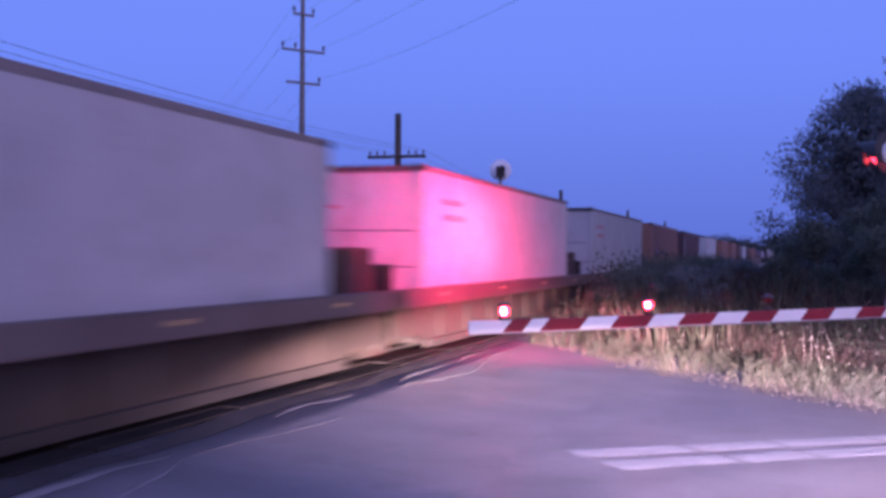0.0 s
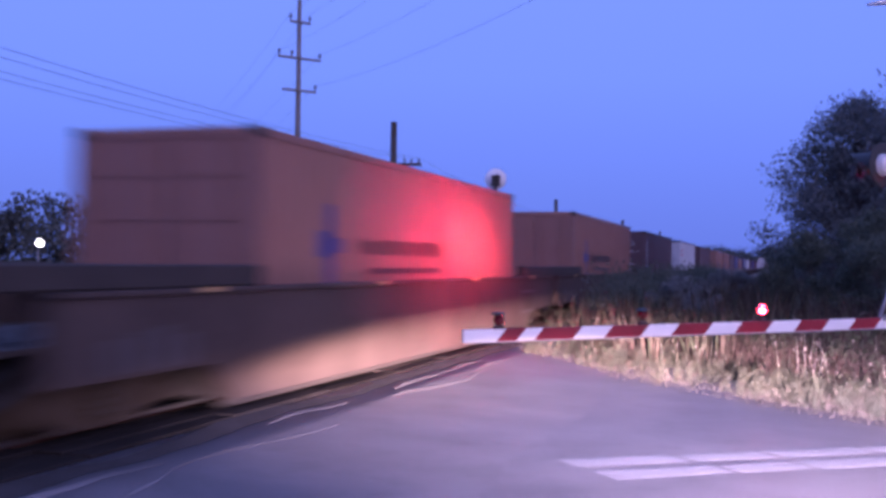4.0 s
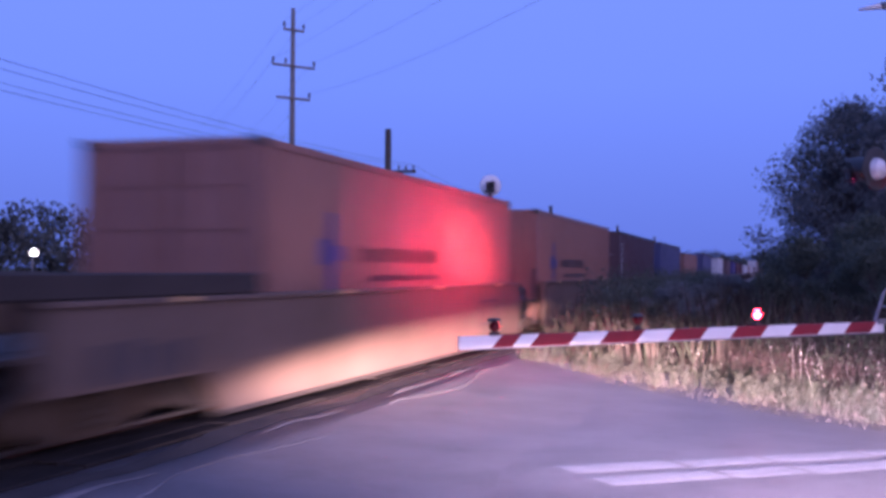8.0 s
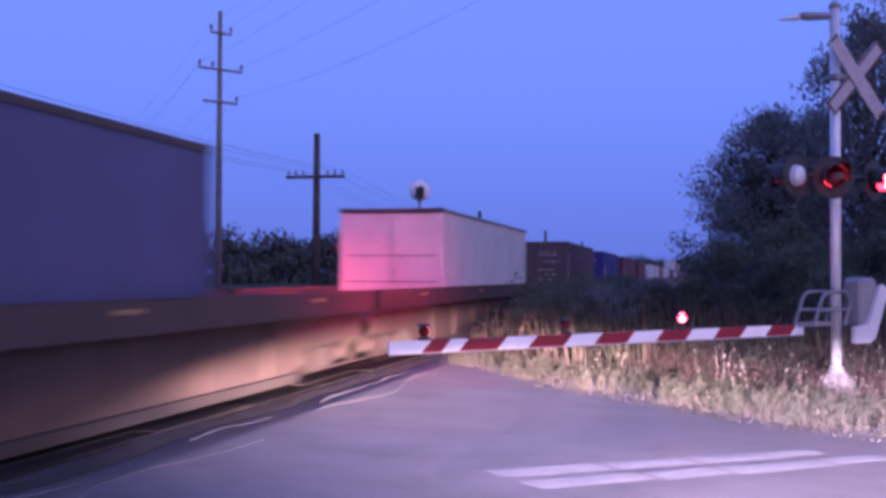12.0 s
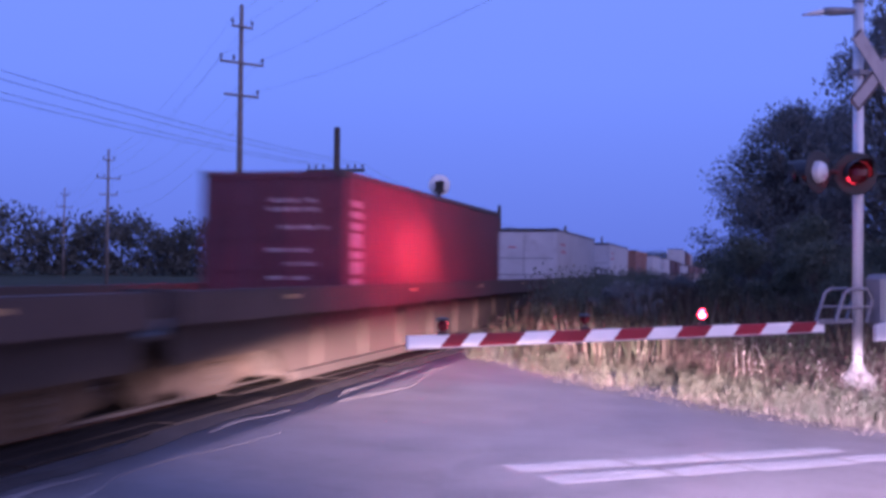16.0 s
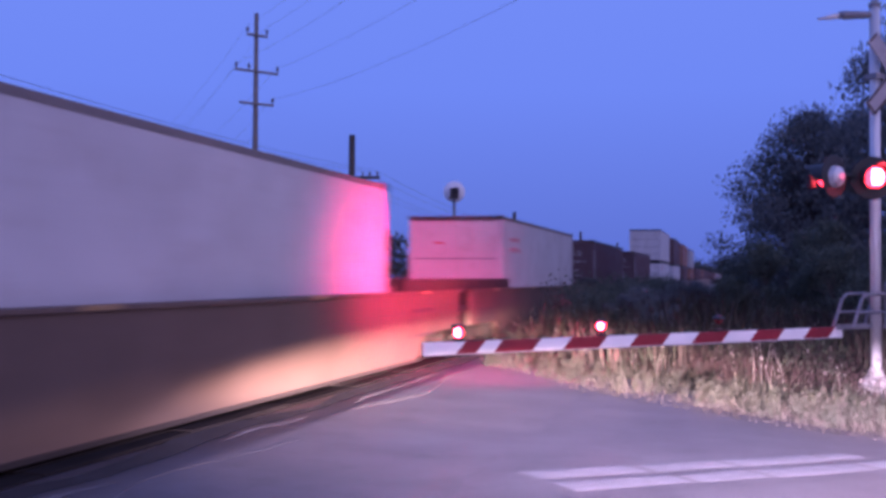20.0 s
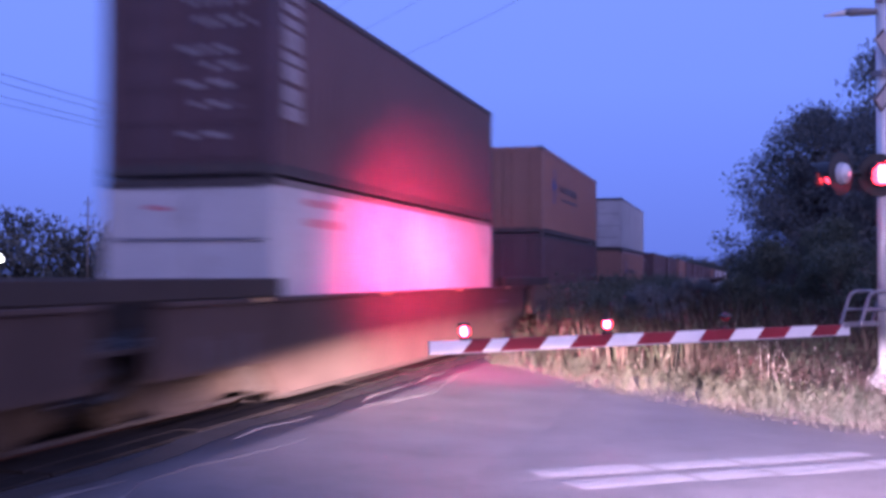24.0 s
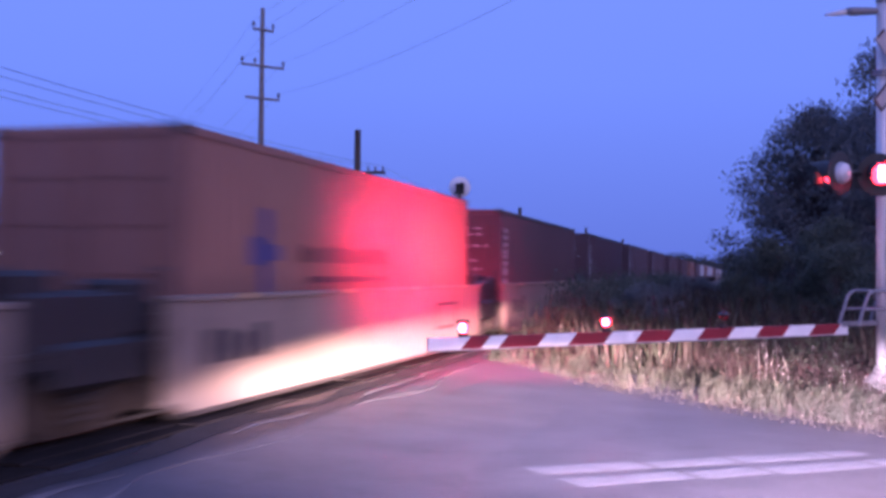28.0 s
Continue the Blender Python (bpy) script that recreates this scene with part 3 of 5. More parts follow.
def drum(name, radius, half, lit, parent):
    """A rounded drum that turns on an upright axis: the half towards -y glows, the other half is a dark lens."""
    bm = bmesh.new()
    n, prof = 20, ((-half * 0.96, 0.28), (-half * 0.74, 0.67), (-half * 0.28, 0.96), (half * 0.28, 0.96), (half * 0.74, 0.67), (half * 0.96, 0.28))
    rings = [[bm.verts.new((radius * k * math.cos(2 * math.pi * i / n), radius * k * math.sin(2 * math.pi * i / n), z)) for i in range(n)] for z, k in prof]
    for k, (a, b) in enumerate(zip(rings, rings[1:])):
        for i in range(n):
            f = bm.faces.new((a[i], a[(i + 1) % n], b[(i + 1) % n], b[i]))
            edge = k in (0, 4) or not 13 <= i <= 16
            f.material_index = 1 if i < n // 2 else 2 if edge else 0
    bm.faces.new(rings[0][::-1]).material_index = 1
    bm.faces.new(rings[-1]).material_index = 1
    ob = part(name, bm, lit, parent, "red lamp lens, flashing")
    ob.data.materials.append(M_LENS_OFF)
    ob.data.materials.append(M_LENS_RIM)
    return ob


GATE, ARM_M, ARM_H = gate()


# ---- the train ----
CL, CW = 12.19, 2.44                     # a forty-foot container
TALL, LOW = 2.896, 2.591
FLOOR = 0.36
MESHES = {}


def cached(key, build, material):
    if key not in MESHES:
        MESHES[key] = mesh_of(key[0], build(), material)
    return MESHES[key]


def ribbed_side(sign, ribs, CH):
    """A corrugated steel side between the rails, as one folded sheet with thickness."""
    bm = bmesh.new()
    x_out, x_in = sign * (CW / 2 - 0.008), sign * (CW / 2 - 0.044)
    prof = []
    if ribs:
        y, n = 0.17, 42
        p = (CL - 0.34) / n
        for i in range(n):
            prof += [(y, x_out), (y + p * 0.3, x_out), (y + p * 0.5, x_in), (y + p * 0.8, x_in)]
            y += p
        prof.append((CL - 0.17, x_out))
    else:
        for i in range(11):
            y = 0.17 + (CL - 0.34) * i / 10
            prof += [(y, x_out), (y + 0.03, x_out - sign * 0.012)] if i < 10 else [(y, x_out)]
            if i < 10:
                prof += [(y + 0.06, x_out), (y + (CL - 0.34) / 10 - 0.002, x_out)]
    prev = None
    for y, x in prof:
        v = [bm.verts.new((x, y, 0.16)), bm.verts.new((x, y, CH - 0.11))]
        if prev:
            bm.faces.new((prev[0], v[0], v[1], prev[1]) if sign > 0 else (prev[1], v[1], v[0], prev[0]))
        prev = v
    return bm


def roof_sheet(CH):
    bm = bmesh.new()
    prev = None
    for i in range(41):
        y = 0.1 + (CL - 0.2) * i / 40
        z = CH - 0.03 + (0.018 if i % 2 else 0.0)
        v = [bm.verts.new((-CW / 2 + 0.07, y, z)), bm.verts.new((CW / 2 - 0.07, y, z))]
        if prev:
            bm.faces.new((prev[0], prev[1], v[1], v[0]))
        prev = v
    return bm


def end_sheet(y, sign, CH):
    bm = bmesh.new()
    prev = None
    n = 33
    for i in range(n):
        x = -CW / 2 + 0.15 + (CW - 0.3) * i / (n - 1)
        d = 0.03 if (i // 2) % 2 else 0.0
        v = [bm.verts.new((x, y + sign * d, 0.16)), bm.verts.new((x, y + sign * d, CH - 0.11))]
        if prev:
            bm.faces.new((prev[0], v[0], v[1], prev[1]))
        prev = v
    return bm


def door_leaf(side, bands, CH):
    bm = bmesh.new()
    x0, x1 = (-CW / 2 + 0.13, -0.012) if side < 0 else (0.012, CW / 2 - 0.13)
    z0, z1 = 0.17, CH - 0.13
    box(bm, x0, x1, 0.035, 0.075, z0, z1)
    for k in range(bands):
        za = z0 + (z1 - z0) * (k + 0.14) / bands
        zb = z0 + (z1 - z0) * (k + 0.86) / bands
        box(bm, x0 + 0.07, x1 - 0.07, 0.018, 0.034, za, zb)
    return bm


def bars(x, y0, y1, z0, z1, count, sign=1, gap=0.35):
    """Plain bars in place of lettering on a side at x."""
    bm = bmesh.new()
    step = (y1 - y0) / count
    for i in range(count):
        h = (z1 - z0) * random.uniform(0.7, 1.0)
        box(bm, min(x, x + sign * 0.006), max(x, x + sign * 0.006), y0 + i * step, y0 + (i + 1 - gap) * step, z0, z0 + h)
    return bm


def upright_bars(x, y0, y1, z0, z1):
    """Small bars one under another, in place of upright lettering."""
    bm = bmesh.new()
    z = z0
    while z < z1:
        h = random.uniform(0.10, 0.24)
        box(bm, x, x + 0.006, y0, y1 - random.uniform(0, 0.1), z, z + h)
        z += h + random.uniform(0.03, 0.09)
    return bm


def end_bars(rows_, x0, x1, z0, z1):
    bm = bmesh.new()
    for r in range(rows_):
        z = z1 - (z1 - z0) * r / max(1, rows_ - 1) + random.uniform(-0.08, 0.08) * (rows_ > 1)
        x, end = x0 + random.uniform(0, 0.35), x1 - random.uniform(0, 0.4)
        while x < end:
            w = random.uniform(0.08, 0.26)
            box(bm, x, min(end, x + w) + 0.01, 0.008, 0.0145, z - 0.03, z + 0.03)
            x += w + random.uniform(0.05, 0.18)
    return bm


def stuff_part(*given):
    return tagged(part(*given), kind="stuff")


WORDS = {"white": "white", "dull_white": "dirty white", "orange": "faded orange", "brown": "dull brown", "red": "dark red", "blue": "dull blue", "deep_blue": "deep blue"}


def container(colour, marks, origin, CH):
    """A steel container; its origin is the middle of the lower edge of its leading end."""
    label = "%s steel shipping container %s" % (WORDS[colour], {"logo": "with a blue emblem and lettering bars", "red": "with small red lettering bars", "letters": "with pale lettering on its doors",
                                                              "block": "with a white block of lettering", "patch": "with a small white patch", "": "with plain sides"}[marks])
    c = thing("shipping_container", label, "container", "containers on the train", m=origin)
    p = PAINT[colour]
    smooth = colour in ("white", "dull_white")
    for x in (-1, 1):
        part("side_panel", cached(("side_panel", colour, x, CH), lambda: ribbed_side(x, not smooth, CH), p), p, c)
        for y in (0, 1):
            px, py = x * (CW / 2 - 0.065), 0.065 + y * (CL - 0.13)
            part("corner_post", cached(("corner_post", colour, x, y, CH), lambda: box(bmesh.new(), px - 0.065, px + 0.065, py - 0.065, py + 0.065, 0.12, CH - 0.12), p), p, c)
            for z in (0, CH - 0.118):
                part("corner_casting", cached(("corner_casting", x, y, z), lambda: soft_box(px - 0.075, px + 0.075, py - 0.085, py + 0.085, z, z + 0.118, 0.012), M_TRIM), M_TRIM, c)
        a, b = sorted((x * CW / 2, x * (CW / 2 - 0.06)))
        part("top_rail", cached(("top_rail", colour, x, CH), lambda: box(bmesh.new(), a, b, 0.15, CL - 0.15, CH - 0.11, CH - 0.02), p if colour == "orange" else M_TOPRAIL if smooth else M_TRIM), p, c)
        part("bottom_rail", cached(("bottom_rail", x), lambda: box(bmesh.new(), a, b, 0.15, CL - 0.15, 0.02, 0.16), M_TRIM), M_TRIM, c)
        part("door_leaf", cached(("door_leaf", colour, x, CH), lambda: door_leaf(x, 3 if smooth else 5, CH), p), p, c)
        if not smooth:
            for k in (0.25, 0.8):
                rx = x * k
                part("lock_rod", cached(("lock_rod", colour, x, k, CH), lambda: tube(bmesh.new(), (rx, -0.002, 0.1), (rx, -0.002, CH - 0.06), 0.017, None, 6), p), p, c)
    part("roof", cached(("roof", colour, CH), lambda: roof_sheet(CH), p), p, c)
    part("rear_end", cached(("rear_end", colour, CH), lambda: end_sheet(CL - 0.06, 1, CH), p), p, c)
    header = M_TRIM if smooth else p
    part("door_header", cached(("door_header", colour, CH), lambda: box(bmesh.new(), -CW / 2 + 0.13, CW / 2 - 0.13, 0.012, 0.12, CH - 0.125, CH - 0.012), header), header, c)
    part("door_sill", cached(("door_sill",), lambda: box(bmesh.new(), -CW / 2 + 0.13, CW / 2 - 0.13, 0.012, 0.12, 0.03, 0.165), M_TRIM), M_TRIM, c)
    part("underframe", cached(("underframe",), lambda: box(bmesh.new(), -CW / 2 + 0.08, CW / 2 - 0.08, 0.16, CL - 0.16, 0.04, 0.15), M_TRIM), M_TRIM, c)
    x = CW / 2 - 0.007
    if smooth:
        for k, z in enumerate((0.62, 1.18, 1.78)):
            part("end_rub_rail", cached(("end_rub_rail", k), lambda: box(bmesh.new(), -CW / 2 + 0.14, CW / 2 - 0.14, 0.004, 0.017, z, z + 0.035), M_GREY), M_GREY, c, "grey rub rail across the end")
    if marks == "logo":
        def emblem():
            bm = box(bmesh.new(), x, x + 0.008, 1.95, 2.2, 1.0, 2.1)
            box(bm, x, x + 0.008, 1.65, 1.94, 1.40, 1.74)
            box(bm, x, x + 0.008, 2.21, 2.5, 1.46, 1.66)
            return bm
        part("emblem", cached(("emblem",), emblem, M_BLUEMARK), M_BLUEMARK, c, "plain blue emblem shape")
        stuff_part("lettering", cached(("lettering", "logo"), lambda: bars(x, 3.2, 6.9, 1.45, 1.70, 12, 1, 0.35), M_DARKMARK), M_DARKMARK, c, "row of faded dark lettering bars")
        part("under_stroke", cached(("under_stroke",), lambda: box(bmesh.new(), x, x + 0.006, 3.5, 6.9, 1.17, 1.26), M_DARKMARK), M_DARKMARK, c, "dark line under the lettering")
    elif marks == "red":
        stuff_part("lettering", cached(("lettering", "red"), lambda: bars(x, 1.0, 2.3, 2.27, 2.40, 7, 1, 0.5), M_REDMARK), M_REDMARK, c, "row of red lettering bars")
        stuff_part("lettering", cached(("lettering", "red2"), lambda: bars(x, 1.05, 2.45, 1.99, 2.12, 7, 1, 0.5), M_REDMARK), M_REDMARK, c, "row of red lettering bars")
        stuff_part("end_lettering", cached(("end_lettering", "red"), lambda: end_bars(1, -0.85, 0.1, 2.2, 2.2), M_REDMARK), M_REDMARK, c)
    elif marks == "letters":
        stuff_part("end_lettering", cached(("end_lettering",), lambda: end_bars(8, -0.10, 0.98, 0.6, 2.5), M_WHITEMARK), M_WHITEMARK, c, "rows of small white lettering bars")
        stuff_part("lettering", cached(("lettering", "side"), lambda: upright_bars(x, 0.35, 0.85, 0.75, 2.4), M_WHITEMARK), M_WHITEMARK, c, "upright white lettering bars")
    elif marks == "block":
        stuff_part("lettering", cached(("lettering", "block"), lambda: bars(x, 0.4, 1.5, 1.45, 2.05, 4, 1, 0.3), M_WHITEMARK), M_WHITEMARK, c, "block of white lettering bars")
        stuff_part("lettering", cached(("lettering", "block_row"), lambda: bars(x, 0.4, 1.6, 1.15, 1.27, 6, 1, 0.35), M_WHITEMARK), M_WHITEMARK, c)
        stuff_part("end_lettering", cached(("end_lettering",), lambda: end_bars(8, -0.10, 0.98, 0.6, 2.5), M_WHITEMARK), M_WHITEMARK, c)
    elif marks == "patch":
        stuff_part("lettering", cached(("lettering", "patch"), lambda: bars(x, 5.0, 5.9, 0.75, 1.3, 3, 1, 0.3), M_WHITEMARK), M_WHITEMARK, c, "small white lettering patch")
        stuff_part("end_lettering", cached(("end_lettering",), lambda: end_bars(8, -0.10, 0.98, 0.6, 2.5), M_WHITEMARK), M_WHITEMARK, c)
    return c


def cut_plate(x0, x1, y0, y1, z0, z1, front, rear):
    """A side plate whose lower edge is cut up over the trucks at both ends, by (length, height)."""
    bm = bmesh.new()
    (fl, fz), (rl, rz) = front, rear
    fs, rs = min(0.45, fl * 0.8), min(0.45, rl * 0.8)
    prof = [(y0, fz), (y0 + fl - fs, fz), (y0 + fl, z0), (y1 - rl, z0), (y1 - rl + rs, rz), (y1, rz), (y1, z1), (y0, z1)]
    a, b = ([bm.verts.new((x, y, z)) for y, z in prof] for x in (x0, x1))
    bm.faces.new(a), bm.faces.new(b[::-1])
    for i in range(len(prof)):
        j = (i + 1) % len(prof)
        bm.faces.new((a[i], b[i], b[j], a[j]))
    bmesh.ops.recalc_face_normals(bm, faces=bm.faces[:])
    bmesh.ops.triangulate(bm, faces=[f for f in bm.faces if len(f.verts) > 4])
    return bm


def springs(s, jm):
    bm = bmesh.new()
    lathe(bm, (s * 1.11, jm, 0.30), (0, 0, 1), [(0.04 * i, 0.15 if i % 2 else 0.12) for i in range(8)], 12)
    return bm


def truck(car, tm):
    """A two-axle truck under the car, about tm along it."""
    for s in (-1, 1):
        def frame_side():
            bm = bmesh.new()
            x0, x1 = sorted((s * 0.92, s * 1.08))
            prof = [(-1.12, 0.34), (-1.12, 0.62), (-0.62, 0.74), (0.62, 0.74), (1.12, 0.62), (1.12, 0.34), (0.8, 0.32), (0.45, 0.2), (-0.45, 0.2), (-0.8, 0.32)]
            a = [bm.verts.new((x0, tm + y, z)) for y, z in prof]
            b = [bm.verts.new((x1, tm + y, z)) for y, z in prof]
            bm.faces.new(a), bm.faces.new(b[::-1])
            for i in range(len(prof)):
                j = (i + 1) % len(prof)
                bm.faces.new((a[i], b[i], b[j], a[j]))
            bmesh.ops.recalc_face_normals(bm, faces=bm.faces[:])
            for yy in (-0.89, 0.89):
                lathe(bm, (s * 1.0, tm + yy, 0.45), (s, 0, 0), [(0, 0.13), (0.14, 0.13), (0.17, 0.08)], 12)
            return bm
        part("truck_side_frame", cached(("truck_side_frame", tm, s), frame_side, M_DUSTY), M_DUSTY, car, "dusty cast steel truck side frame")
        for yy in (-0.89, 0.89):
            part("bearing_cap", cached(("bearing_cap", tm, s, yy), lambda: lathe(bmesh.new(), (s * 1.175, tm + yy, 0.45), (s, 0, 0), [(0, 0.10), (0.03, 0.10), (0.045, 0.04)], 12), M_DUSTY), M_DUSTY, car, "dusty round bearing cap")
        part("spring_nest", cached(("spring_nest", tm, s), lambda: springs(s, tm), M_RUNNING), M_RUNNING, car, "dark bolster springs")
    for yy in (-0.89, 0.89):
        def axle():
            return tube(bmesh.new(), (-0.9, tm + yy, 0.59), (0.9, tm + yy, 0.59), 0.08, None, 10)
        part("axle", cached(("axle", tm, yy), axle, M_WHEEL), M_WHEEL, car)
        for s in (-1, 1):
            def wheel():
                return lathe(bmesh.new(), (s * 0.70, tm + yy, 0.59), (s, 0, 0), [(-0.02, 0.45), (0.02, 0.42), (0.10, 0.418), (0.105, 0.36), (0.07, 0.32), (0.07, 0.16), (0.12, 0.13), (0.12, 0.02)], 22)
            part("wheel", cached(("wheel", tm, yy, s), wheel, M_WHEEL), M_WHEEL, car)


def joint_of(style, gap, place):
    """The joint behind a car: overhang of the sides, open length, how far the side plate is cut up over the truck, and to what height, whether it is open, whether two trucks stand in it."""
    open_ = style == "smooth" and gap < 5.0
    pair = gap > 6.9 and place not in WALKWAYS
    joint = 2.7 if open_ else 1.0 if style == "smooth" else 0.5
    rise = 0.3 if open_ else (3.45 if pair else 1.75) - joint / 2
    low = 0.34 if open_ else 0.42 if gap < 5.0 else 0.66
    return (gap - joint) / 2, joint, rise, low, open_, pair


def well_car(style, paint, pitch, front, origin):
    """A well car for one container: side walls, floor and, behind it, the platform and truck of the joint; front: overhang, cut and its height at the leading end."""
    key = round(pitch * 2) / 2
    look_ = {"ledge": "with overhanging top sills", "high": "with high overhanging top sills", "smooth": "with flush side plates"}[style]
    car = thing("well_car", "%s container well car %s" % ({"tan": "dusty tan", "rust": "rust-brown", "ochre": "dusty ochre", "cream": "pale dusty cream"}[paint], look_), "rail car", "well cars of the train", m=origin)
    p = PAINT[paint]
    close = key - CL < 5.0
    over, joint, rise, low, open_, pair = joint_of(style, key - CL, round(origin.translation.y))
    y0, y1 = -front[0], CL + over
    cut0 = front[1]
    ends = (key, round(front[0], 2), round(cut0, 2))
    # ledge cars: paler sill colour stands for sky light on the overhang
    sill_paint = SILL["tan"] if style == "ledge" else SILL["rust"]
    z_sill, z_top = {"ledge": (0.89, 1.17), "high": (1.08, 1.45), "smooth": (1.37, 1.43)}[style]
    for s in (-1, 1):
        def xb(a, b):
            return sorted((s * a, s * b))
        if style != "smooth":
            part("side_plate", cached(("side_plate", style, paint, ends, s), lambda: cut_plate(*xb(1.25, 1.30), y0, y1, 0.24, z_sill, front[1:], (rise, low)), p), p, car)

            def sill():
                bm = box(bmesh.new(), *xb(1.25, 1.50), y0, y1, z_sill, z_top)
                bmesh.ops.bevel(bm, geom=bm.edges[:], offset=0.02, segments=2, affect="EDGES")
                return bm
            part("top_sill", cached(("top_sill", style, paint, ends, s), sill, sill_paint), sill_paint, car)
            part("bottom_sill", cached(("bottom_sill", style, paint, ends, s), lambda: box(bmesh.new(), *xb(1.3, 1.40), y0 + cut0, y1 - rise, 0.2, 0.32), M_RUNNING), M_RUNNING, car)
            n = 7
            for i in range(n + 1):
                yy = y0 + cut0 + (y1 - y0 - cut0 - rise) * (i + 0.5) / (n + 1)
                st = part("stiffener", cached(("stiffener", style, paint, s), lambda: box(bmesh.new(), *xb(1.302, 1.36), -0.04, 0.04, 0.33, z_sill - 0.005), p), p, car)
                st.location = (0, yy, 0)
        else:
            def plate():
                return cut_plate(*xb(1.30, 1.44), y0, y1, 0.24, z_top - 0.06, front[1:], (rise, low))
            part("side_plate", cached(("side_plate", style, paint, ends, s), plate, p), p, car)
            part("top_flange", cached(("top_flange", paint, ends, s), lambda: soft_box(*xb(1.26, 1.48), y0, y1, z_top - 0.06, z_top, 0.012), p), p, car)
            part("bottom_sill", cached(("bottom_sill", style, paint, ends, s), lambda: box(bmesh.new(), *xb(1.27, 1.46), y0 + cut0, y1 - rise, 0.19, 0.24), M_RUNNING), M_RUNNING, car)

            def placard():
                bm = bmesh.new()
                for k in range(2):
                    box(bm, *xb(1.4405, 1.445), y1 - 3.4, y1 - 2.0, 0.62 + 0.44 * k, 0.68 + 0.44 * k)
                for k in range(2):
                    box(bm, *xb(1.4405, 1.445), y1 - 3.4 + 1.34 * k, y1 - 3.34 + 1.34 * k, 0.68, 1.06)
                return bm
            part("placard_frame", cached(("placard_frame", ends, s), placard, M_TRIM), M_TRIM, car, "dark outlined placard")
            stuff_part("stencil", cached(("stencil", ends, s), lambda: bars(s * 1.441, y0 + 0.7, y0 + 2.3, 0.7, 1.1, 4, s, 0.3), M_TRIM), M_TRIM, car, "row of dark stencil bars")
        for i in range(4):
            yy = y0 + (y1 - y0) * (i + 0.5) / 4
            xo = 1.481 if style == "smooth" else 1.5
            zo = z_top - (0.045 if style == "smooth" else 0.14)
            rf = part("reflector", cached(("reflector", s, style), lambda: box(bmesh.new(), *xb(xo, xo + 0.005), -0.15, 0.15, zo, zo + 0.05), M_REFLECT), M_REFLECT, car, "yellow reflector strip")
            rf.location = (0, yy, 0)
    part("well_floor", cached(("well_floor", ends), lambda: box(bmesh.new(), -1.25, 1.25, y0 + cut0 + 0.1, y1 - rise - 0.1, 0.24, 0.34), M_RUNNING), M_RUNNING, car)
    for ya, yb in ((y0 + cut0 + 0.02, y0 + cut0 + 0.12), (y1 - rise - 0.12, y1 - rise - 0.02)):
        part("end_bulkhead", cached(("end_bulkhead", style, paint, ends, round(ya, 2)), lambda: soft_box(-1.25, 1.25, ya, yb, 0.34, z_top - 0.06, 0.02), M_RUNNING), M_RUNNING, car)
    if round(origin.translation.y) in PANELS:
        for yy in PANELS[round(origin.translation.y)]:
            if style != "smooth":
                panel = part("side_placard", cached(("side_placard", style), lambda: soft_box(1.302, 1.315, -0.2, 0.2, 0.40, 0.76, 0.004), M_PLACARD), M_PLACARD, car, "small chalky white placard")
                panel.location = (0, yy, 0)
                continue
            panel = part("side_placard", cached(("side_placard",), lambda: soft_box(1.441, 1.452, -0.55, 0.55, 0.42, 1.22, 0.004), M_PLACARD), M_PLACARD, car, "chalky white side panel")
            panel.location = (0, yy, 0)
    # platform over the joint
    ja, jb = y1 - max(0.0, rise - 0.1), y1 + joint + max(0.0, rise - 0.1)
    jm = (ja + jb) / 2
    part("platform", cached(("platform", paint, key), lambda: soft_box(-0.85, 0.85, ja, jb, 0.90, 1.0, 0.015), M_RUNNING), M_RUNNING, car)
    part("draft_sill", cached(("draft_sill", key), lambda: box(bmesh.new(), -0.32, 0.32, ja, jb, 0.60, 0.90), M_RUNNING), M_RUNNING, car)

    def hose(k):
        """One air hose that hangs in a bow across the joint."""
        bm, n, ring0 = bmesh.new(), 10, None
        for i in range(n + 1):
            u = i / n
            c = Vector((0.98 + 0.09 * k, jm + (u - 0.5) * 1.5, 1.12 - 0.12 * k - (0.2 + 0.08 * k) * 4 * u * (1 - u)))
            ring = [bm.verts.new(c + Vector((0.045 * math.cos(a), 0, 0.045 * math.sin(a)))) for a in (math.pi * j / 3 for j in range(6))]
            if ring0:
                for j in range(6):
                    bm.faces.new((ring0[j], ring0[(j + 1) % 6], ring[(j + 1) % 6], ring[j]))
            ring0 = ring
        bmesh.ops.recalc_face_normals(bm, faces=bm.faces[:])
        return bm
    part("handbrake_wheel", cached(("handbrake_wheel", key), lambda: lathe(bmesh.new(), (0.5, ja + 0.35, 1.22), (0, 1, 0), [(0, 0.20), (0.03, 0.22), (0.06, 0.20)], 16), M_RUNNING), M_RUNNING, car, "dark handbrake wheel")
    part("handbrake_post", cached(("handbrake_post", key), lambda: tube(bmesh.new(), (0.5, ja + 0.38, 1.0), (0.5, ja + 0.38, 1.3), 0.03, None, 8), M_RUSTY), M_RUSTY, car)
    if style == "ledge" and close:
        part("valve_box", cached(("valve_box", key, style), lambda: soft_box(0.50, 1.10, jm - 1.15, jm - 0.05, 1.02, 1.80, 0.03), PAINT["rust"]), PAINT["rust"], car, "rust-brown valve box")
        part("brake_stand", cached(("brake_stand", key), lambda: soft_box(0.80, 1.12, jm + 0.55, jm + 0.80, 1.02, 1.55, 0.02), M_RUNNING), M_RUNNING, car, "dark brake stand")
    elif style == "smooth":
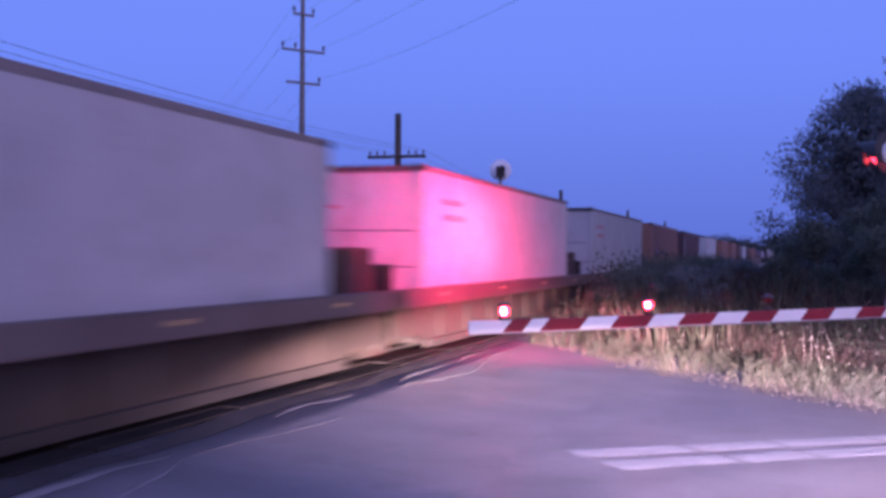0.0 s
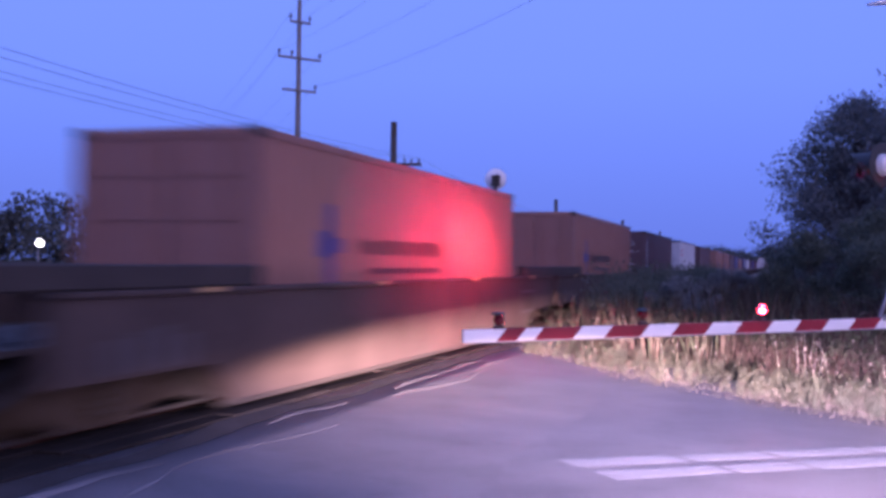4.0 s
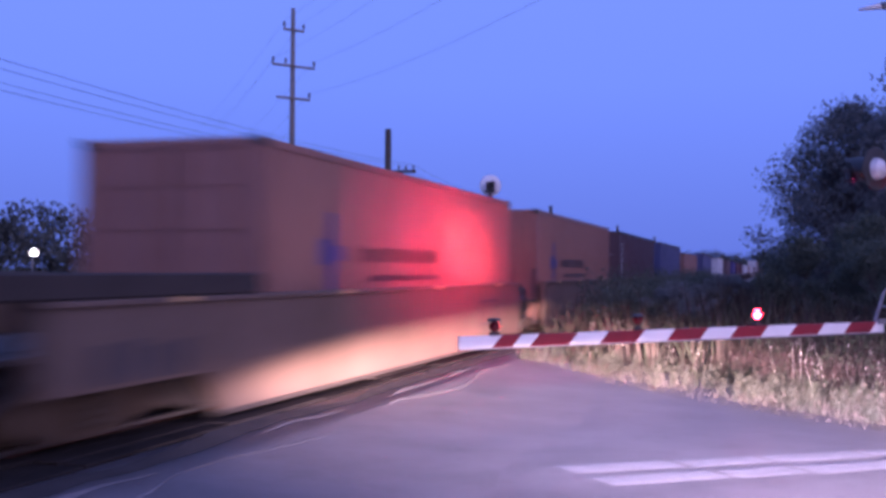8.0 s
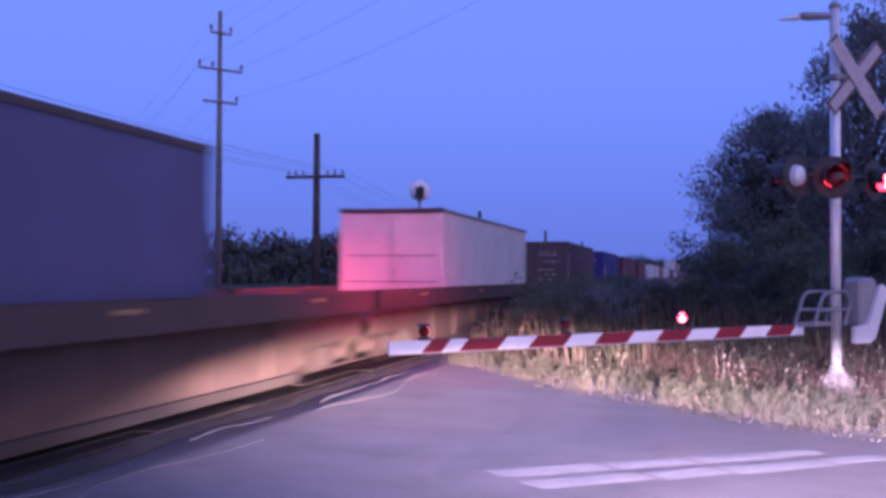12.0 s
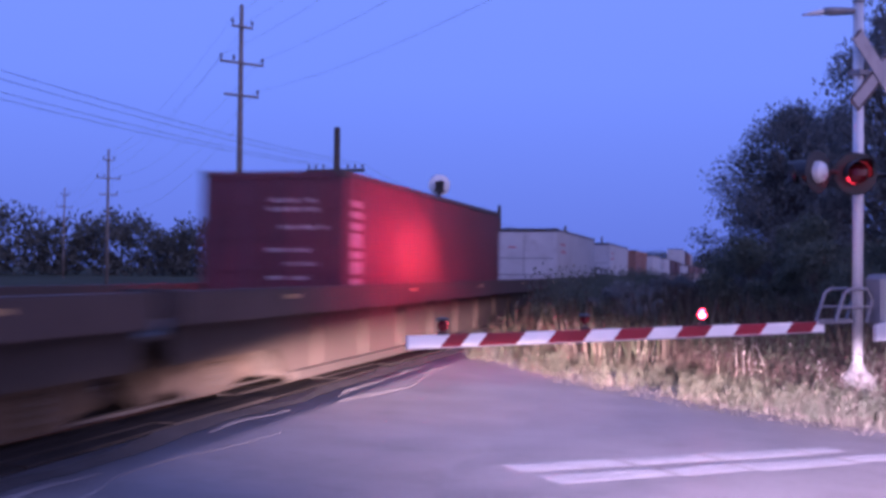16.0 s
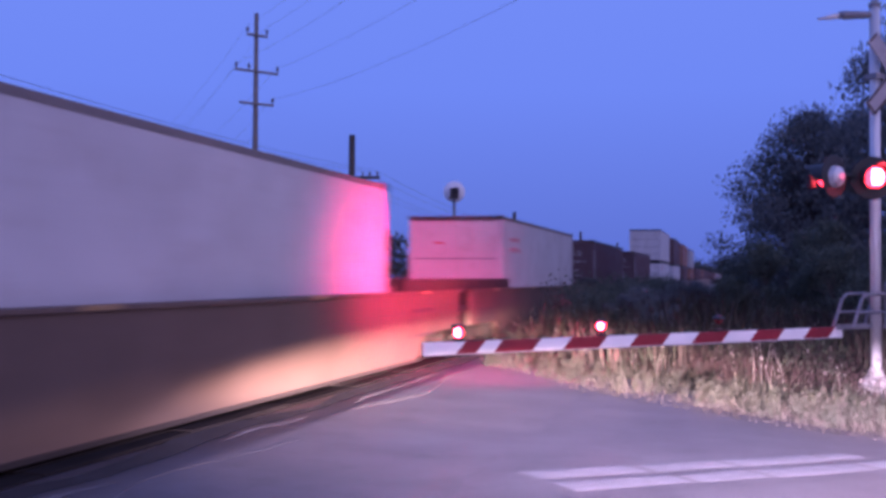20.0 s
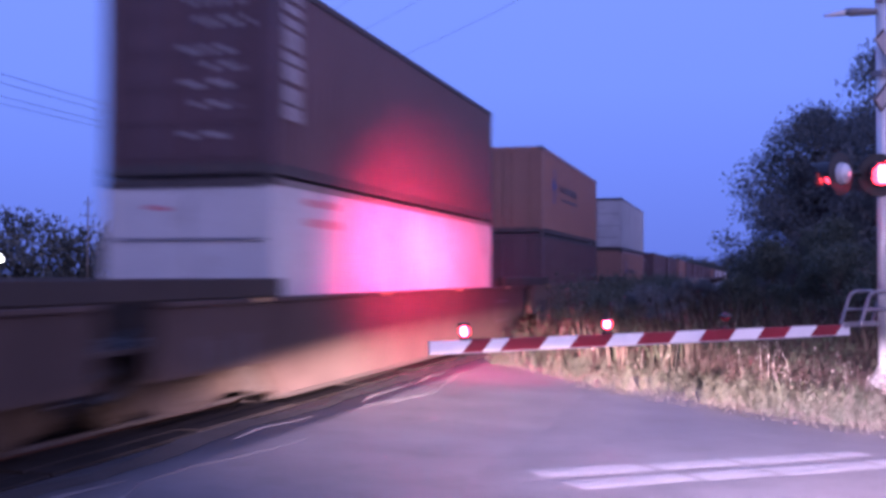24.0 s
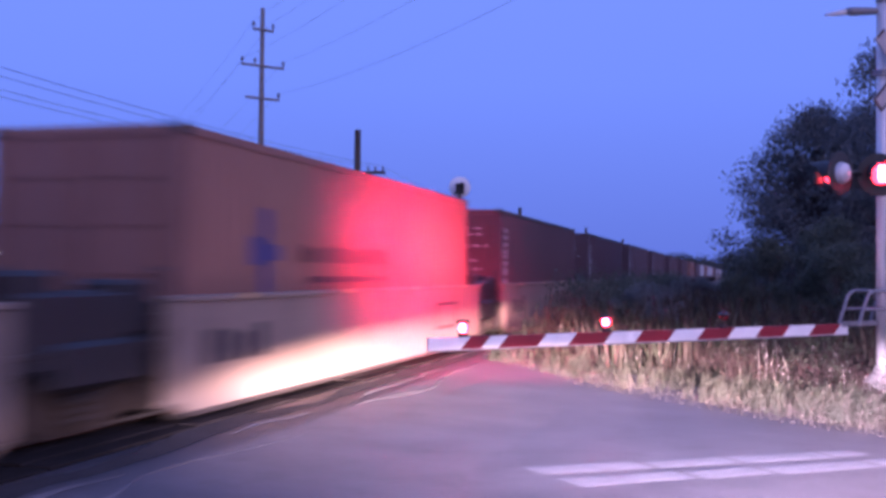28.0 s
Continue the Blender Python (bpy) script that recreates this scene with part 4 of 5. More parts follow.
        if not open_:
            for sx in (-1, 1):
                part("end_fascia", cached(("end_fascia", key, sx), lambda: soft_box(min(sx * 1.28, sx * 1.46), max(sx * 1.28, sx * 1.46), CL + 0.25, key - 0.25, 1.432, 1.66, 0.02), M_RUNNING), M_RUNNING, car, "dark raised end plate")
        part("valve_box", cached(("valve_box", key), lambda: soft_box(0.42, 0.84, jm - 0.4, jm + 0.5, 1.0, 1.42, 0.03), M_RUNNING), M_RUNNING, car, "dark rusty valve box")
        if open_:
            # plain black boxes added to fill the dark gap of an open joint
            gear = ((1.12, -0.62, 0.70, 0.80, 1.30), (1.20, -0.35, 0.45, 0.72, 1.10), (1.05, -0.80, -0.30, 0.95, 1.42))
            if paint == "cream":
                gear = ((1.24, -0.95, 0.75, 0.78, 1.50), (1.30, -0.55, 0.95, 0.62, 1.05), (1.20, -1.10, -0.35, 0.95, 1.68), (1.22, 0.35, 1.10, 1.05, 1.60))
            for k, (xa, ya, yb, za, zb) in enumerate(gear):
                part("brake_gear_box", cached(("brake_gear_box", key, paint, k), lambda: soft_box(0.85, xa, jm + ya, jm + yb, za, zb, 0.05), M_BLACK), M_BLACK, car, "black boxes filling the gap between the cars")
        for k in range(3):
            part("air_hose", cached(("air_hose", key, k), lambda: hose(k), M_BLACK), M_BLACK, car, "black hanging air hose")
    if round(origin.translation.y) in WALKWAYS:
        wa, wb = CL + 0.45, key - 0.45
        for s in (-1, 1):
            part("walkway_fascia", cached(("walkway_fascia", key, s), lambda: soft_box(min(s * 1.25, s * 1.5), max(s * 1.25, s * 1.5), wa, wb, 1.452, 1.56, 0.015), SILL["rust"]), SILL["rust"], car, "raised dusty sill plate")
        part("walkway", cached(("walkway", key), lambda: soft_box(-1.24, 1.24, wa, wb, 1.47, 1.55, 0.01), SILL["rust"]), SILL["rust"], car, "dusty walkway grating over the joint")
        for ya in (wa + 0.05, jm, wb - 0.15):
            post = part("walkway_post", cached(("walkway_post",), lambda: box(bmesh.new(), -1.1, 1.1, 0, 0.1, 1.0, 1.47), M_RUNNING), M_RUNNING, car)
            post.location = (0, ya, 0)

        def rail():
            bm = bmesh.new()
            tube(bm, (1.15, wa + 0.6, 1.82), (1.15, wb - 0.6, 1.82), 0.035, None, 8)
            for yy in (wa + 0.6, jm, wb - 0.6):
                tube(bm, (1.15, yy, 1.55), (1.15, yy, 1.82), 0.03, None, 8)
            return bm
        part("handrail", cached(("handrail", key), rail, M_RUNNING), M_RUNNING, car, "dark steel handrail")
        part("brake_stand", cached(("brake_stand", key, 1), lambda: soft_box(0.55, 1.12, wa + 0.5, wa + 1.4, 1.551, 1.95, 0.02), M_RUNNING), M_RUNNING, car, "dark brake stand")
    part("air_tank", cached(("air_tank", key), lambda: lathe(bmesh.new(), (-0.2, jm - 0.6, 1.2), (0, 1, 0), [(0, 0.08), (0.05, 0.16), (0.1, 0.18), (1.1, 0.18), (1.15, 0.16), (1.2, 0.08)], 14), M_RUNNING), M_RUNNING, car, "dark rusty air tank")
    for sx in (-1.2, 1.2) if open_ else ():
        for ya, yb in ((ja + 0.06, ja + 0.42), (jb - 0.42, jb - 0.06)):
            def ladder():
                bm = bmesh.new()
                for yy in (ya, yb):
                    tube(bm, (sx, yy, 0.5), (sx, yy, 1.75), 0.018, None, 6)
                for zz in (0.55, 0.9, 1.25, 1.7):
                    tube(bm, (sx, ya, zz), (sx, yb, zz), 0.014, None, 6)
                return bm
            part("ladder", cached(("ladder", key, sx, round(ya, 2)), ladder, M_TRIM), M_TRIM, car, "dark grey steel ladder")
    for sx in (-1, 1):
        part("side_step_plate", cached(("side_step_plate", key, sx), lambda: soft_box(min(sx * 0.85, sx * 1.25), max(sx * 0.85, sx * 1.25), ja, jb, 0.93, 0.99, 0.01), M_RUNNING), M_RUNNING, car)
    # trucks
    for tm in (jm - 1.75, jm + 1.75) if pair else (jm,):
        truck(car, round(tm, 3))
    return car


WALKWAYS = (414, 434)                      # cars with a railed walkway behind them
PANELS = {33: (4.5,), 214: (10.1,), 229: (5.0,), 245: (2.4, 8.4)}      # white panels on some of the cars
# place along the train, well car, paint, lower or only container, upper container
UNITS = [
    (-15.0, "ledge", "tan", "dull_white red", ""), (0.7, "ledge", "tan", "dull_white red", ""), (16.7, "ledge", "tan", "white red", ""),
    (32.9, "ledge", "tan", "dull_white red", ""), (48.6, "ledge", "tan", "orange logo", ""), (64.6, "ledge", "tan", "brown letters", ""),
    (83.8, "smooth", "rust", "white red", ""), (104.9, "smooth", "rust", "orange logo", ""), (124.7, "smooth", "rust", "orange logo", ""),
    (142.2, "smooth", "rust", "brown letters", ""), (159.3, "smooth", "rust", "white red", ""), (177.3, "smooth", "rust", "brown letters", ""),
    (199.0, "smooth", "ochre", "orange logo", ""), (214.2, "smooth", "ochre", "orange logo", ""), (229.4, "smooth", "ochre", "brown letters", ""),
    (245.0, "smooth", "ochre", "blue", ""), (260.7, "smooth", "ochre", "orange low", ""), (281.3, "high", "rust", "blue letters", ""),
    (305.4, "high", "rust", "white", ""), (329.5, "high", "rust", "brown letters", ""), (348.6, "high", "tan", "deep_blue block", ""),
    (367.3, "high", "tan", "red block", ""), (391.4, "high", "tan", "red letters", ""), (414.2, "high", "rust", "white red", ""),
    (433.7, "high", "tan", "white red", ""), (452.9, "high", "tan", "orange logo", ""), (474.4, "smooth", "ochre", "white", ""),
    (495.9, "smooth", "ochre", "white red", ""), (514.0, "smooth", "ochre", "brown letters", ""), (533.0, "smooth", "ochre", "brown letters", ""),
    (556.2, "smooth", "rust", "white red low", "white low"), (575.7, "smooth", "rust", "white red low", "brown letters low"),
    (594.7, "smooth", "ochre", "brown low", "orange logo low"), (616.6, "smooth", "rust", "orange logo low", "dull_white low"),
    (636.6, "smooth", "cream", "brown patch", ""), (651.5, "smooth", "cream", "brown letters", ""), (667.3, "smooth", "cream", "orange logo", ""),
    (682.9, "smooth", "cream", "brown letters", ""), (698.7, "smooth", "cream", "brown letters", ""), (714.4, "smooth", "cream", "brown letters", ""),
    (730.2, "smooth", "rust", "brown letters", ""), (749.0, "smooth", "rust", "brown letters", ""), (768.0, "high", "tan", "brown", ""),
    (787.0, "high", "tan", "orange logo", ""), (806.0, "high", "tan", "brown letters", ""), (825.0, "high", "rust", "white red", ""),
    (844.0, "high", "rust", "orange logo", ""), (863.0, "high", "tan", "white red", ""), (882.0, "high", "tan", "white", ""),
    (901.0, "high", "tan", "orange logo", ""), (920.0, "smooth", "cream", "brown letters", ""), (939.0, "smooth", "cream", "white red", ""),
    (958.0, "smooth", "cream", "orange logo", ""), (977.0, "smooth", "rust", "white", ""), (996.0, "smooth", "rust", "white red", ""),
]
ROLLING = []                              # things of the train and their places at the start


def load(words, place, lift):
    """Puts a container on its car and returns its height."""
    colour, *marks = words.split()
    h = LOW if "low" in marks else TALL
    marks = [w for w in marks if w != "low"]
    at = pose(TRACK, place, FLOOR + lift - (0.06 if place < 70 else 0.0))
    ROLLING.append((container(colour, marks[0] if marks else "", at, h), at))
    return h


front = (1.6, 1.5, 0.42)
for (s, style, paint, lower, upper), nxt in zip(UNITS, UNITS[1:] + [(1015.0,)]):
    at = pose(TRACK, s, 0.0)
    ROLLING.append((well_car(style, paint, nxt[0] - s, front, at), at))
    over, _, rise, low, _, _ = joint_of(style, round((nxt[0] - s) * 2) / 2 - CL, round(s))
    front = (over, rise, low)
    h = load(lower, s, 0.0)
    if upper:
        load(upper, s, h + 0.012)


# ---- poles and wires ----
def line_pole(x, y, height, label, full=True):
    p = thing("utility_pole", label, "utility pole", "poles of the power line", m=pose(x, y, -0.1, 0, 0, 52))
    part("shaft", tube(bmesh.new(), (0, 0, 0), (0, 0, height), 0.19, 0.10, 12), M_POLE, p, smooth=True)
    for z, half, pins in ((height - 1.20, 0.58, (-0.54, 0.54)), (height - 3.04, 1.2, (-1.15, -0.45, 1.15)), (height - 4.68, 0.95, (0.9,))):
        arm = part("crossarm", soft_box(-half, half, -0.16, -0.06, z, z + 0.11, 0.012), M_POLE, p, "timber crossarm")
        for px in pins:
            part("insulator", lathe(bmesh.new(), (px, -0.11, z + 0.11), (0, 0, 1), [(0, 0.03), (0.12, 0.03), (0.13, 0.08), (0.22, 0.07), (0.30, 0.05), (0.33, 0.02)], 10), M_GLASSY, arm, "brown insulator")
    return p


def tee_pole(x, y, height):
    p = thing("telegraph_pole", "dark wooden telegraph pole with one crossarm beside the track", "utility pole", "telegraph poles", m=pose(x, y, -0.1))
    part("shaft", tube(bmesh.new(), (0, 0, 0), (0, 0, height), 0.17, 0.12, 12), M_TIE, p, smooth=True)
    arm = part("crossarm", soft_box(-1.2, 1.2, -0.20, -0.11, height - 1.75, height - 1.63, 0.012), M_TIE, p)
    for px in (-1.1, -0.8, -0.5, 0.5, 0.8, 1.1):
        part("insulator", lathe(bmesh.new(), (px, -0.155, height - 1.63), (0, 0, 1), [(0, 0.02), (0.05, 0.02), (0.06, 0.045), (0.14, 0.04), (0.17, 0.02)], 8), M_GLASSY, arm)
    return p


POLE_STEP = Vector((-36.5, 47.0, 0))
POLE_A = Vector((-23.4, 49.8, 0))
POLE_H = 15.1
for k in range(-1, 4):
    q = POLE_A + POLE_STEP * k
    line_pole(q.x, q.y, POLE_H if k < 1 else POLE_H - 1.4, "tall weathered wooden power pole with three crossarms")
for y, h in ((39.4, 7.3), (71.5, 6.2), (104.0, 6.2), (138.0, 6.2)):
    tee_pole(-14.4, y, h)


def wire(name, a, b, sag, r=0.006):
    bm = bmesh.new()
    n, pts = 18, []
    for i in range(n + 1):
        u = i / n
        p = Vector(a).lerp(Vector(b), u)
        p.z -= 4 * sag * u * (1 - u)
        pts.append(p)
    prev = None
    for i, p in enumerate(pts):
        d = (pts[min(n, i + 1)] - pts[max(0, i - 1)]).normalized()
        side = d.cross(Vector((0, 0, 1))).normalized()
        up = side.cross(d)
        ring = [bm.verts.new(p + r * v) for v in (side, up, -side, -up)]
        if prev:
            for j in range(4):
                bm.faces.new((prev[j], prev[(j + 1) % 4], ring[(j + 1) % 4], ring[j]))
        prev = ring
    ob = new(name, mesh_of(name, bm, M_WIRE))
    return tagged(ob, "thin dark sagging overhead wire between poles", "wire", "overhead wires")


ARM_DIR = Vector((math.cos(radians(52)), math.sin(radians(52)), 0))
for k in range(-1, 3):
    a, b = POLE_A + POLE_STEP * k, POLE_A + POLE_STEP * (k + 1)
    low_a, low_b = (0.0 if k < 1 else 1.4), (0.0 if k < 0 else 1.4)
    for off, z, sag in ((-0.5, -0.8, 1.1), (0.5, -0.8, 1.1), (-1.1, -2.8, 1.3), (1.1, -2.8, 1.3), (0.9, -4.4, 1.5), (0.0, -6.2, 1.7)):
        if k < 0 and off == 0.0:
            continue
        wire("overhead_wire", a + ARM_DIR * off + Vector((0, 0, POLE_H - low_a + z)), b + ARM_DIR * off + Vector((0, 0, POLE_H - low_b + z)), sag)
# telegraph wires along the track
TEES = [(6.0, 7.3), (39.4, 7.3), (71.5, 6.2), (104.0, 6.2), (138.0, 6.2)]
tee_pole(-14.4, 6.0, 7.3)
for (ya, ha), (yb, hb) in zip(TEES, TEES[1:]):
    for off in (-1.1, -0.5, 0.5, 1.1):
        wire("telegraph_wire", (-14.4 + off, ya - 0.155, ha - 1.55), (-14.4 + off, yb - 0.155, hb - 1.55), 0.35)


def dish():
    d = thing("round_dish", "pale round dish on a dark bracket and post", "dish antenna", m=pose(-10.12, 38.85, -0.12, 0, 0, 15))
    part("post", tube(bmesh.new(), (0, 0, -0.1), (0, 0, 4.9), 0.06, 0.05, 10), M_GREY, d)
    part("reflector", lathe(bmesh.new(), (0, 0.10, 5.0), (0, -1, 0), [(-0.09, 0.06), (-0.06, 0.22), (0.0, 0.36), (0.03, 0.40), (0.035, 0.395)], 28), M_DISH, d, "pale round reflector", smooth=True)
    bm = bmesh.new()
    box(bm, -0.16, 0.16, -0.24, -0.02, 4.72, 5.12)
    tube(bm, (0, -0.1, 4.6), (0.05, -0.35, 5.15), 0.035, None, 8)
    tube(bm, (-0.2, -0.1, 4.75), (0.18, -0.3, 5.05), 0.03, None, 8)
    part("bracket", bm, M_BLACK, d, "dark mounting bracket")


dish()


# ---- plants ----
def leaves(bm_verts, bm_faces, c, r, count, size):
    for _ in range(count):
        d = Vector((random.gauss(0, 1), random.gauss(0, 1), random.gauss(0, 0.8)))
        d = d.normalized() * (random.random() ** 0.5)
        p = Vector(c) + Vector((d.x * r[0], d.y * r[1], d.z * r[2]))
        q = Euler((random.uniform(0, 6.3), random.uniform(0, 6.3), random.uniform(0, 6.3))).to_matrix()
        s = size * random.uniform(0.6, 1.4)
        i = len(bm_verts)
        bm_verts += [tuple(p + q @ Vector(v)) for v in ((-s, 0, 0), (0, -s * 0.5, 0.1 * s), (s, 0, 0), (0, s * 0.5, -0.1 * s))]
        bm_faces.append((i, i + 1, i + 2, i + 3))


def blades(name, spots, height, width, lean, material, label, heads=None):
    """Many tapered bent blades on the given ground spots."""
    verts, faces = [], []
    for x, y in spots:
        h = height * random.uniform(0.45, 1.15) * (0.85 + 0.75 * noise.noise(Vector((x * 0.8, y * 0.8, 4.0))))
        a, w = random.uniform(0, 2 * math.pi), width * random.uniform(0.6, 1.3)
        dx, dy = math.cos(a) * w, math.sin(a) * w
        b, l = random.uniform(0, 2 * math.pi), lean * h * random.uniform(0.2, 1.2)
        lx, ly = math.cos(b) * l, math.sin(b) * l
        i = len(verts)
        verts += [(x - dx, y - dy, -0.03), (x + dx, y + dy, -0.03), (x + lx * 0.35 + dx * 0.7, y + ly * 0.35 + dy * 0.7, h * 0.55), (x + lx * 0.35 - dx * 0.7, y + ly * 0.35 - dy * 0.7, h * 0.55), (x + lx, y + ly, h)]
        faces += [(i, i + 1, i + 2, i + 3), (i + 3, i + 2, i + 4)]
        if heads and random.random() < heads:
            j, r = len(verts), random.uniform(0.006, 0.014)
            c = (x + lx, y + ly, h)
            verts += [(c[0] + r, c[1], c[2]), (c[0] - r * 0.5, c[1] + r, c[2]), (c[0] - r * 0.5, c[1] - r, c[2]), (c[0] + lx * 0.1, c[1], c[2] + r * 2.5), (c[0], c[1], c[2] - r * 2)]
            faces += [(j, j + 1, j + 3), (j + 1, j + 2, j + 3), (j + 2, j, j + 3), (j + 1, j, j + 4), (j + 2, j + 1, j + 4), (j, j + 2, j + 4)]
    return tagged(sheet(name, verts, faces, material), label, "grass", kind="stuff")


def verge(count, a0, a1, l0, l1, power=1.0):
    """Spots on the verge: along the road's right edge and away from it."""
    out = []
    while len(out) < count:
        a = random.uniform(a0, a1)
        flare = 5.0 * max(0.0, (-a - 1.5) / 20) ** 1.3 if a < -1.5 else 0.0
        left = -flare - l0 - (l1 - l0) * random.random() ** power
        if noise.noise(Vector((a * 0.55, left * 0.55, 1.0))) < random.uniform(-0.35, 0.30):
            continue
        p = road(a, left)
        if p[0] > TRACK + 2.35:
            out.append((p[0], p[1]))
    return out


blades("verge_grass", verge(7000, -14, 8.0, 0.0, 1.6, 1.4), 0.34, 0.0032, 1.3, M_GRASS, "pale dry grass along the road edge", 0.06)
blades("verge_greenery", verge(8000, -14, 8.0, 0.1, 5.0), 0.46, 0.007, 0.9, M_GREEN, "green weeds and grass behind the road edge", 0.03)
blades("dock_weeds", verge(11000, -8, 12, 0.9, 9.0), 0.85, 0.004, 0.6, M_DOCK, "dark red-brown dock weeds in the rough verge", 0.12)
blades("pale_seed_heads", verge(700, -14, 6, 0.6, 4.0), 0.80, 0.004, 0.3, M_FLUFF, "scattered pale seed heads over the verge", 1.0)


def leafy(name, spots, height, per, size, material, label):
    verts, faces = [], []
    for x, y in spots:
        h = height * random.uniform(0.5, 1.2)
        leaves(verts, faces, (x, y, h * 0.55), (h * 0.3, h * 0.3, h * 0.55), per, size)
    return tagged(sheet(name, verts, faces, material), label, "weeds", kind="stuff")


def track_side(count, x0, x1, y0, y1):
    out = []
    while len(out) < count:
        x, y = random.uniform(x0, x1), random.uniform(y0, y1)
        edge = (Vector((x, y, 0)) - EDGE).dot(ROAD_LEFT)
        if edge > -1.0 and y < 40:
            continue
        if noise.noise(Vector((x * 0.3, y * 0.3, 5.0))) < random.uniform(-0.5, 0.2):
            continue
        out.append((x, y))
    return out


blades("trackside_weeds", track_side(16000, TRACK + 2.6, 9, 18, 75), 1.15, 0.03, 0.35, M_TALLWEED, "tall dark weeds between the road and the track", 0.3)
blades("trackside_grass", track_side(9000, TRACK + 2.6, 9, 18, 75), 0.95, 0.022, 0.5, M_GREEN, "tall dull green grass beside the track", 0.1)
blades("far_side_weeds", [(random.uniform(TRACK - 14, TRACK - 3), random.uniform(2, 110)) for _ in range(9000)], 0.9, 0.03, 0.4, M_GREEN, "rough grass on the far side of the track", 0.1)


leafy("leafy_weeds", verge(620, -14, 8.0, 0.0, 1.5, 1.3), 0.36, 130, 0.013, M_WEED, "yellow-green leafy weeds along the road edge")
leafy("brown_leafy_weeds", verge(520, -14, 9, 0.7, 4.5), 0.75, 150, 0.013, M_DOCK, "reddish-brown dock stems with withered leaves")
leafy("dark_leafy_weeds", verge(420, -14, 9, 1.6, 6.0), 0.8, 110, 0.024, M_GREEN, "dark leafy weeds in the rough verge")


def tree_shape(height, spread, seed, clumps, per, leaf, low=0.1):
    """A trunk with limbs, and a crown of leaf clumps on their ends."""
    random.seed(seed)
    trunk = bmesh.new()
    top = height * 0.62
    tube(trunk, (0, 0, -0.1), (0.1, 0.05, top * 0.5), height * 0.022, height * 0.016, 9)
    tube(trunk, (0.1, 0.05, top * 0.5), (0.0, 0.2, top), height * 0.016, height * 0.007, 8)
    verts, faces = [], []
    for k in range(clumps):
        u = low + (1 - low) * (k + random.random()) / clumps
        prof = math.sin(math.pi * min(1, 0.16 + 0.84 * u) ** 0.8) ** 0.7
        a, rr = random.uniform(0, 6.28), spread * prof * random.uniform(0.45, 1.0)
        c = Vector((math.cos(a) * rr, math.sin(a) * rr, height * (0.06 + 0.88 * u)))
        base = Vector((0.05, 0.05, min(top, c.z * random.uniform(0.45, 0.8))))
        tube(trunk, base, base.lerp(c, 0.9), height * 0.006, height * 0.002, 5)
        r = spread * random.uniform(0.15, 0.32)
        leaves(verts, faces, c, (r, r, r * 0.8), per, leaf)
    me = bpy.data.meshes.new("crown")
    me.from_pydata(verts, [], faces)
    return mesh_of("trunk", trunk, M_BARK), me


def plant(name, shape, m, label, category, group, material):
    t = thing(name, label, category, group, m=m)
    part("trunk", shape[0], M_BARK, t)
    if not shape[1].materials:
        shape[1].materials.append(material)
    part("crown", shape[1], material, t)
    return t


def scaled(x, y, s, turn=0.0, z=0.0, sz=None):
    return pose(x, y, z, 0, 0, turn) @ Matrix.Diagonal((s, s, sz or s, 1))


TREES = [tree_shape(10.0, 4.4, 11 + k, 170, 150, 0.082, 0.02) for k in range(3)]
for k, (x, y, s, sz, turn) in enumerate(((3.02, 47, 0.88, 0.90, 10), (6.7, 45.5, 0.95, 1.27, 80), (5.4, 52, 0.9, 0.95, 150), (12.0, 43, 1.15, 1.2, 200), (17.5, 40, 1.2, 1.25, 300), (23.5, 38, 1.2, 1.2, 20), (2.6, 49, 0.55, 0.72, 120))):
    plant("tree", TREES[k % 3], scaled(x, y, s, turn, -0.02, sz), "dark leafy tree standing beside the railway", "tree", "trees beside the track", M_LEAF)
BUSHES = [tree_shape(2.4, 1.7, 31 + k, 26, 300, 0.047, 0.0) for k in range(3)]
for k, (x, y, s) in enumerate(((2.5, 31, 1.1), (4.6, 28.5, 1.2), (6.6, 25.5, 1.05), (8.4, 28, 1.4), (1.0, 36, 1.2), (3.2, 38, 1.5), (9.5, 22.5, 1.0), (11.5, 24, 1.3), (6.0, 33, 1.5))):
    plant("bush", BUSHES[k % 3], scaled(x, y, s, 47 * k), "low grey-green bush in the rough verge", "bush", "bushes in the verge", M_LEAF2)
random.seed(5)
SHRUBS = [tree_shape(2.0, 1.5, 51 + k, 20, 250, 0.05, 0.0) for k in range(2)]
for k in range(16):
    y = 27 + 3.3 * k
    plant("shrub", SHRUBS[k % 2], scaled(random.uniform(-3.4, -1.2) + 0.01 * k, y, random.uniform(0.45, 0.8), 61 * k), "dark scrubby bush close to the track", "bush", "scrub along the track", M_LEAF)


def far_wood(name, x0, y0, x1, y1, h, count, label):
    """A distant belt of trees as clumps of leaves with an uneven top."""
    verts, faces = [], []
    for i in range(count):
        u = (i + random.random()) / count
        p = Vector((x0, y0, 0)).lerp(Vector((x1, y1, 0)), u)
        hh = h * (0.55 + 0.55 * abs(noise.noise(Vector((u * count * 0.09, h, 0)))) + 0.3 * random.random())
        for _ in range(9):
            c = p + Vector((random.uniform(-3, 3), random.uniform(-6, 6), hh * random.uniform(0.05, 0.85)))
            leaves(verts, faces, c, (h * 0.24, h * 0.24, h * 0.2), 80, h * 0.036)
    tagged(sheet(name, verts, faces, M_FAR), label, "woodland", kind="stuff")


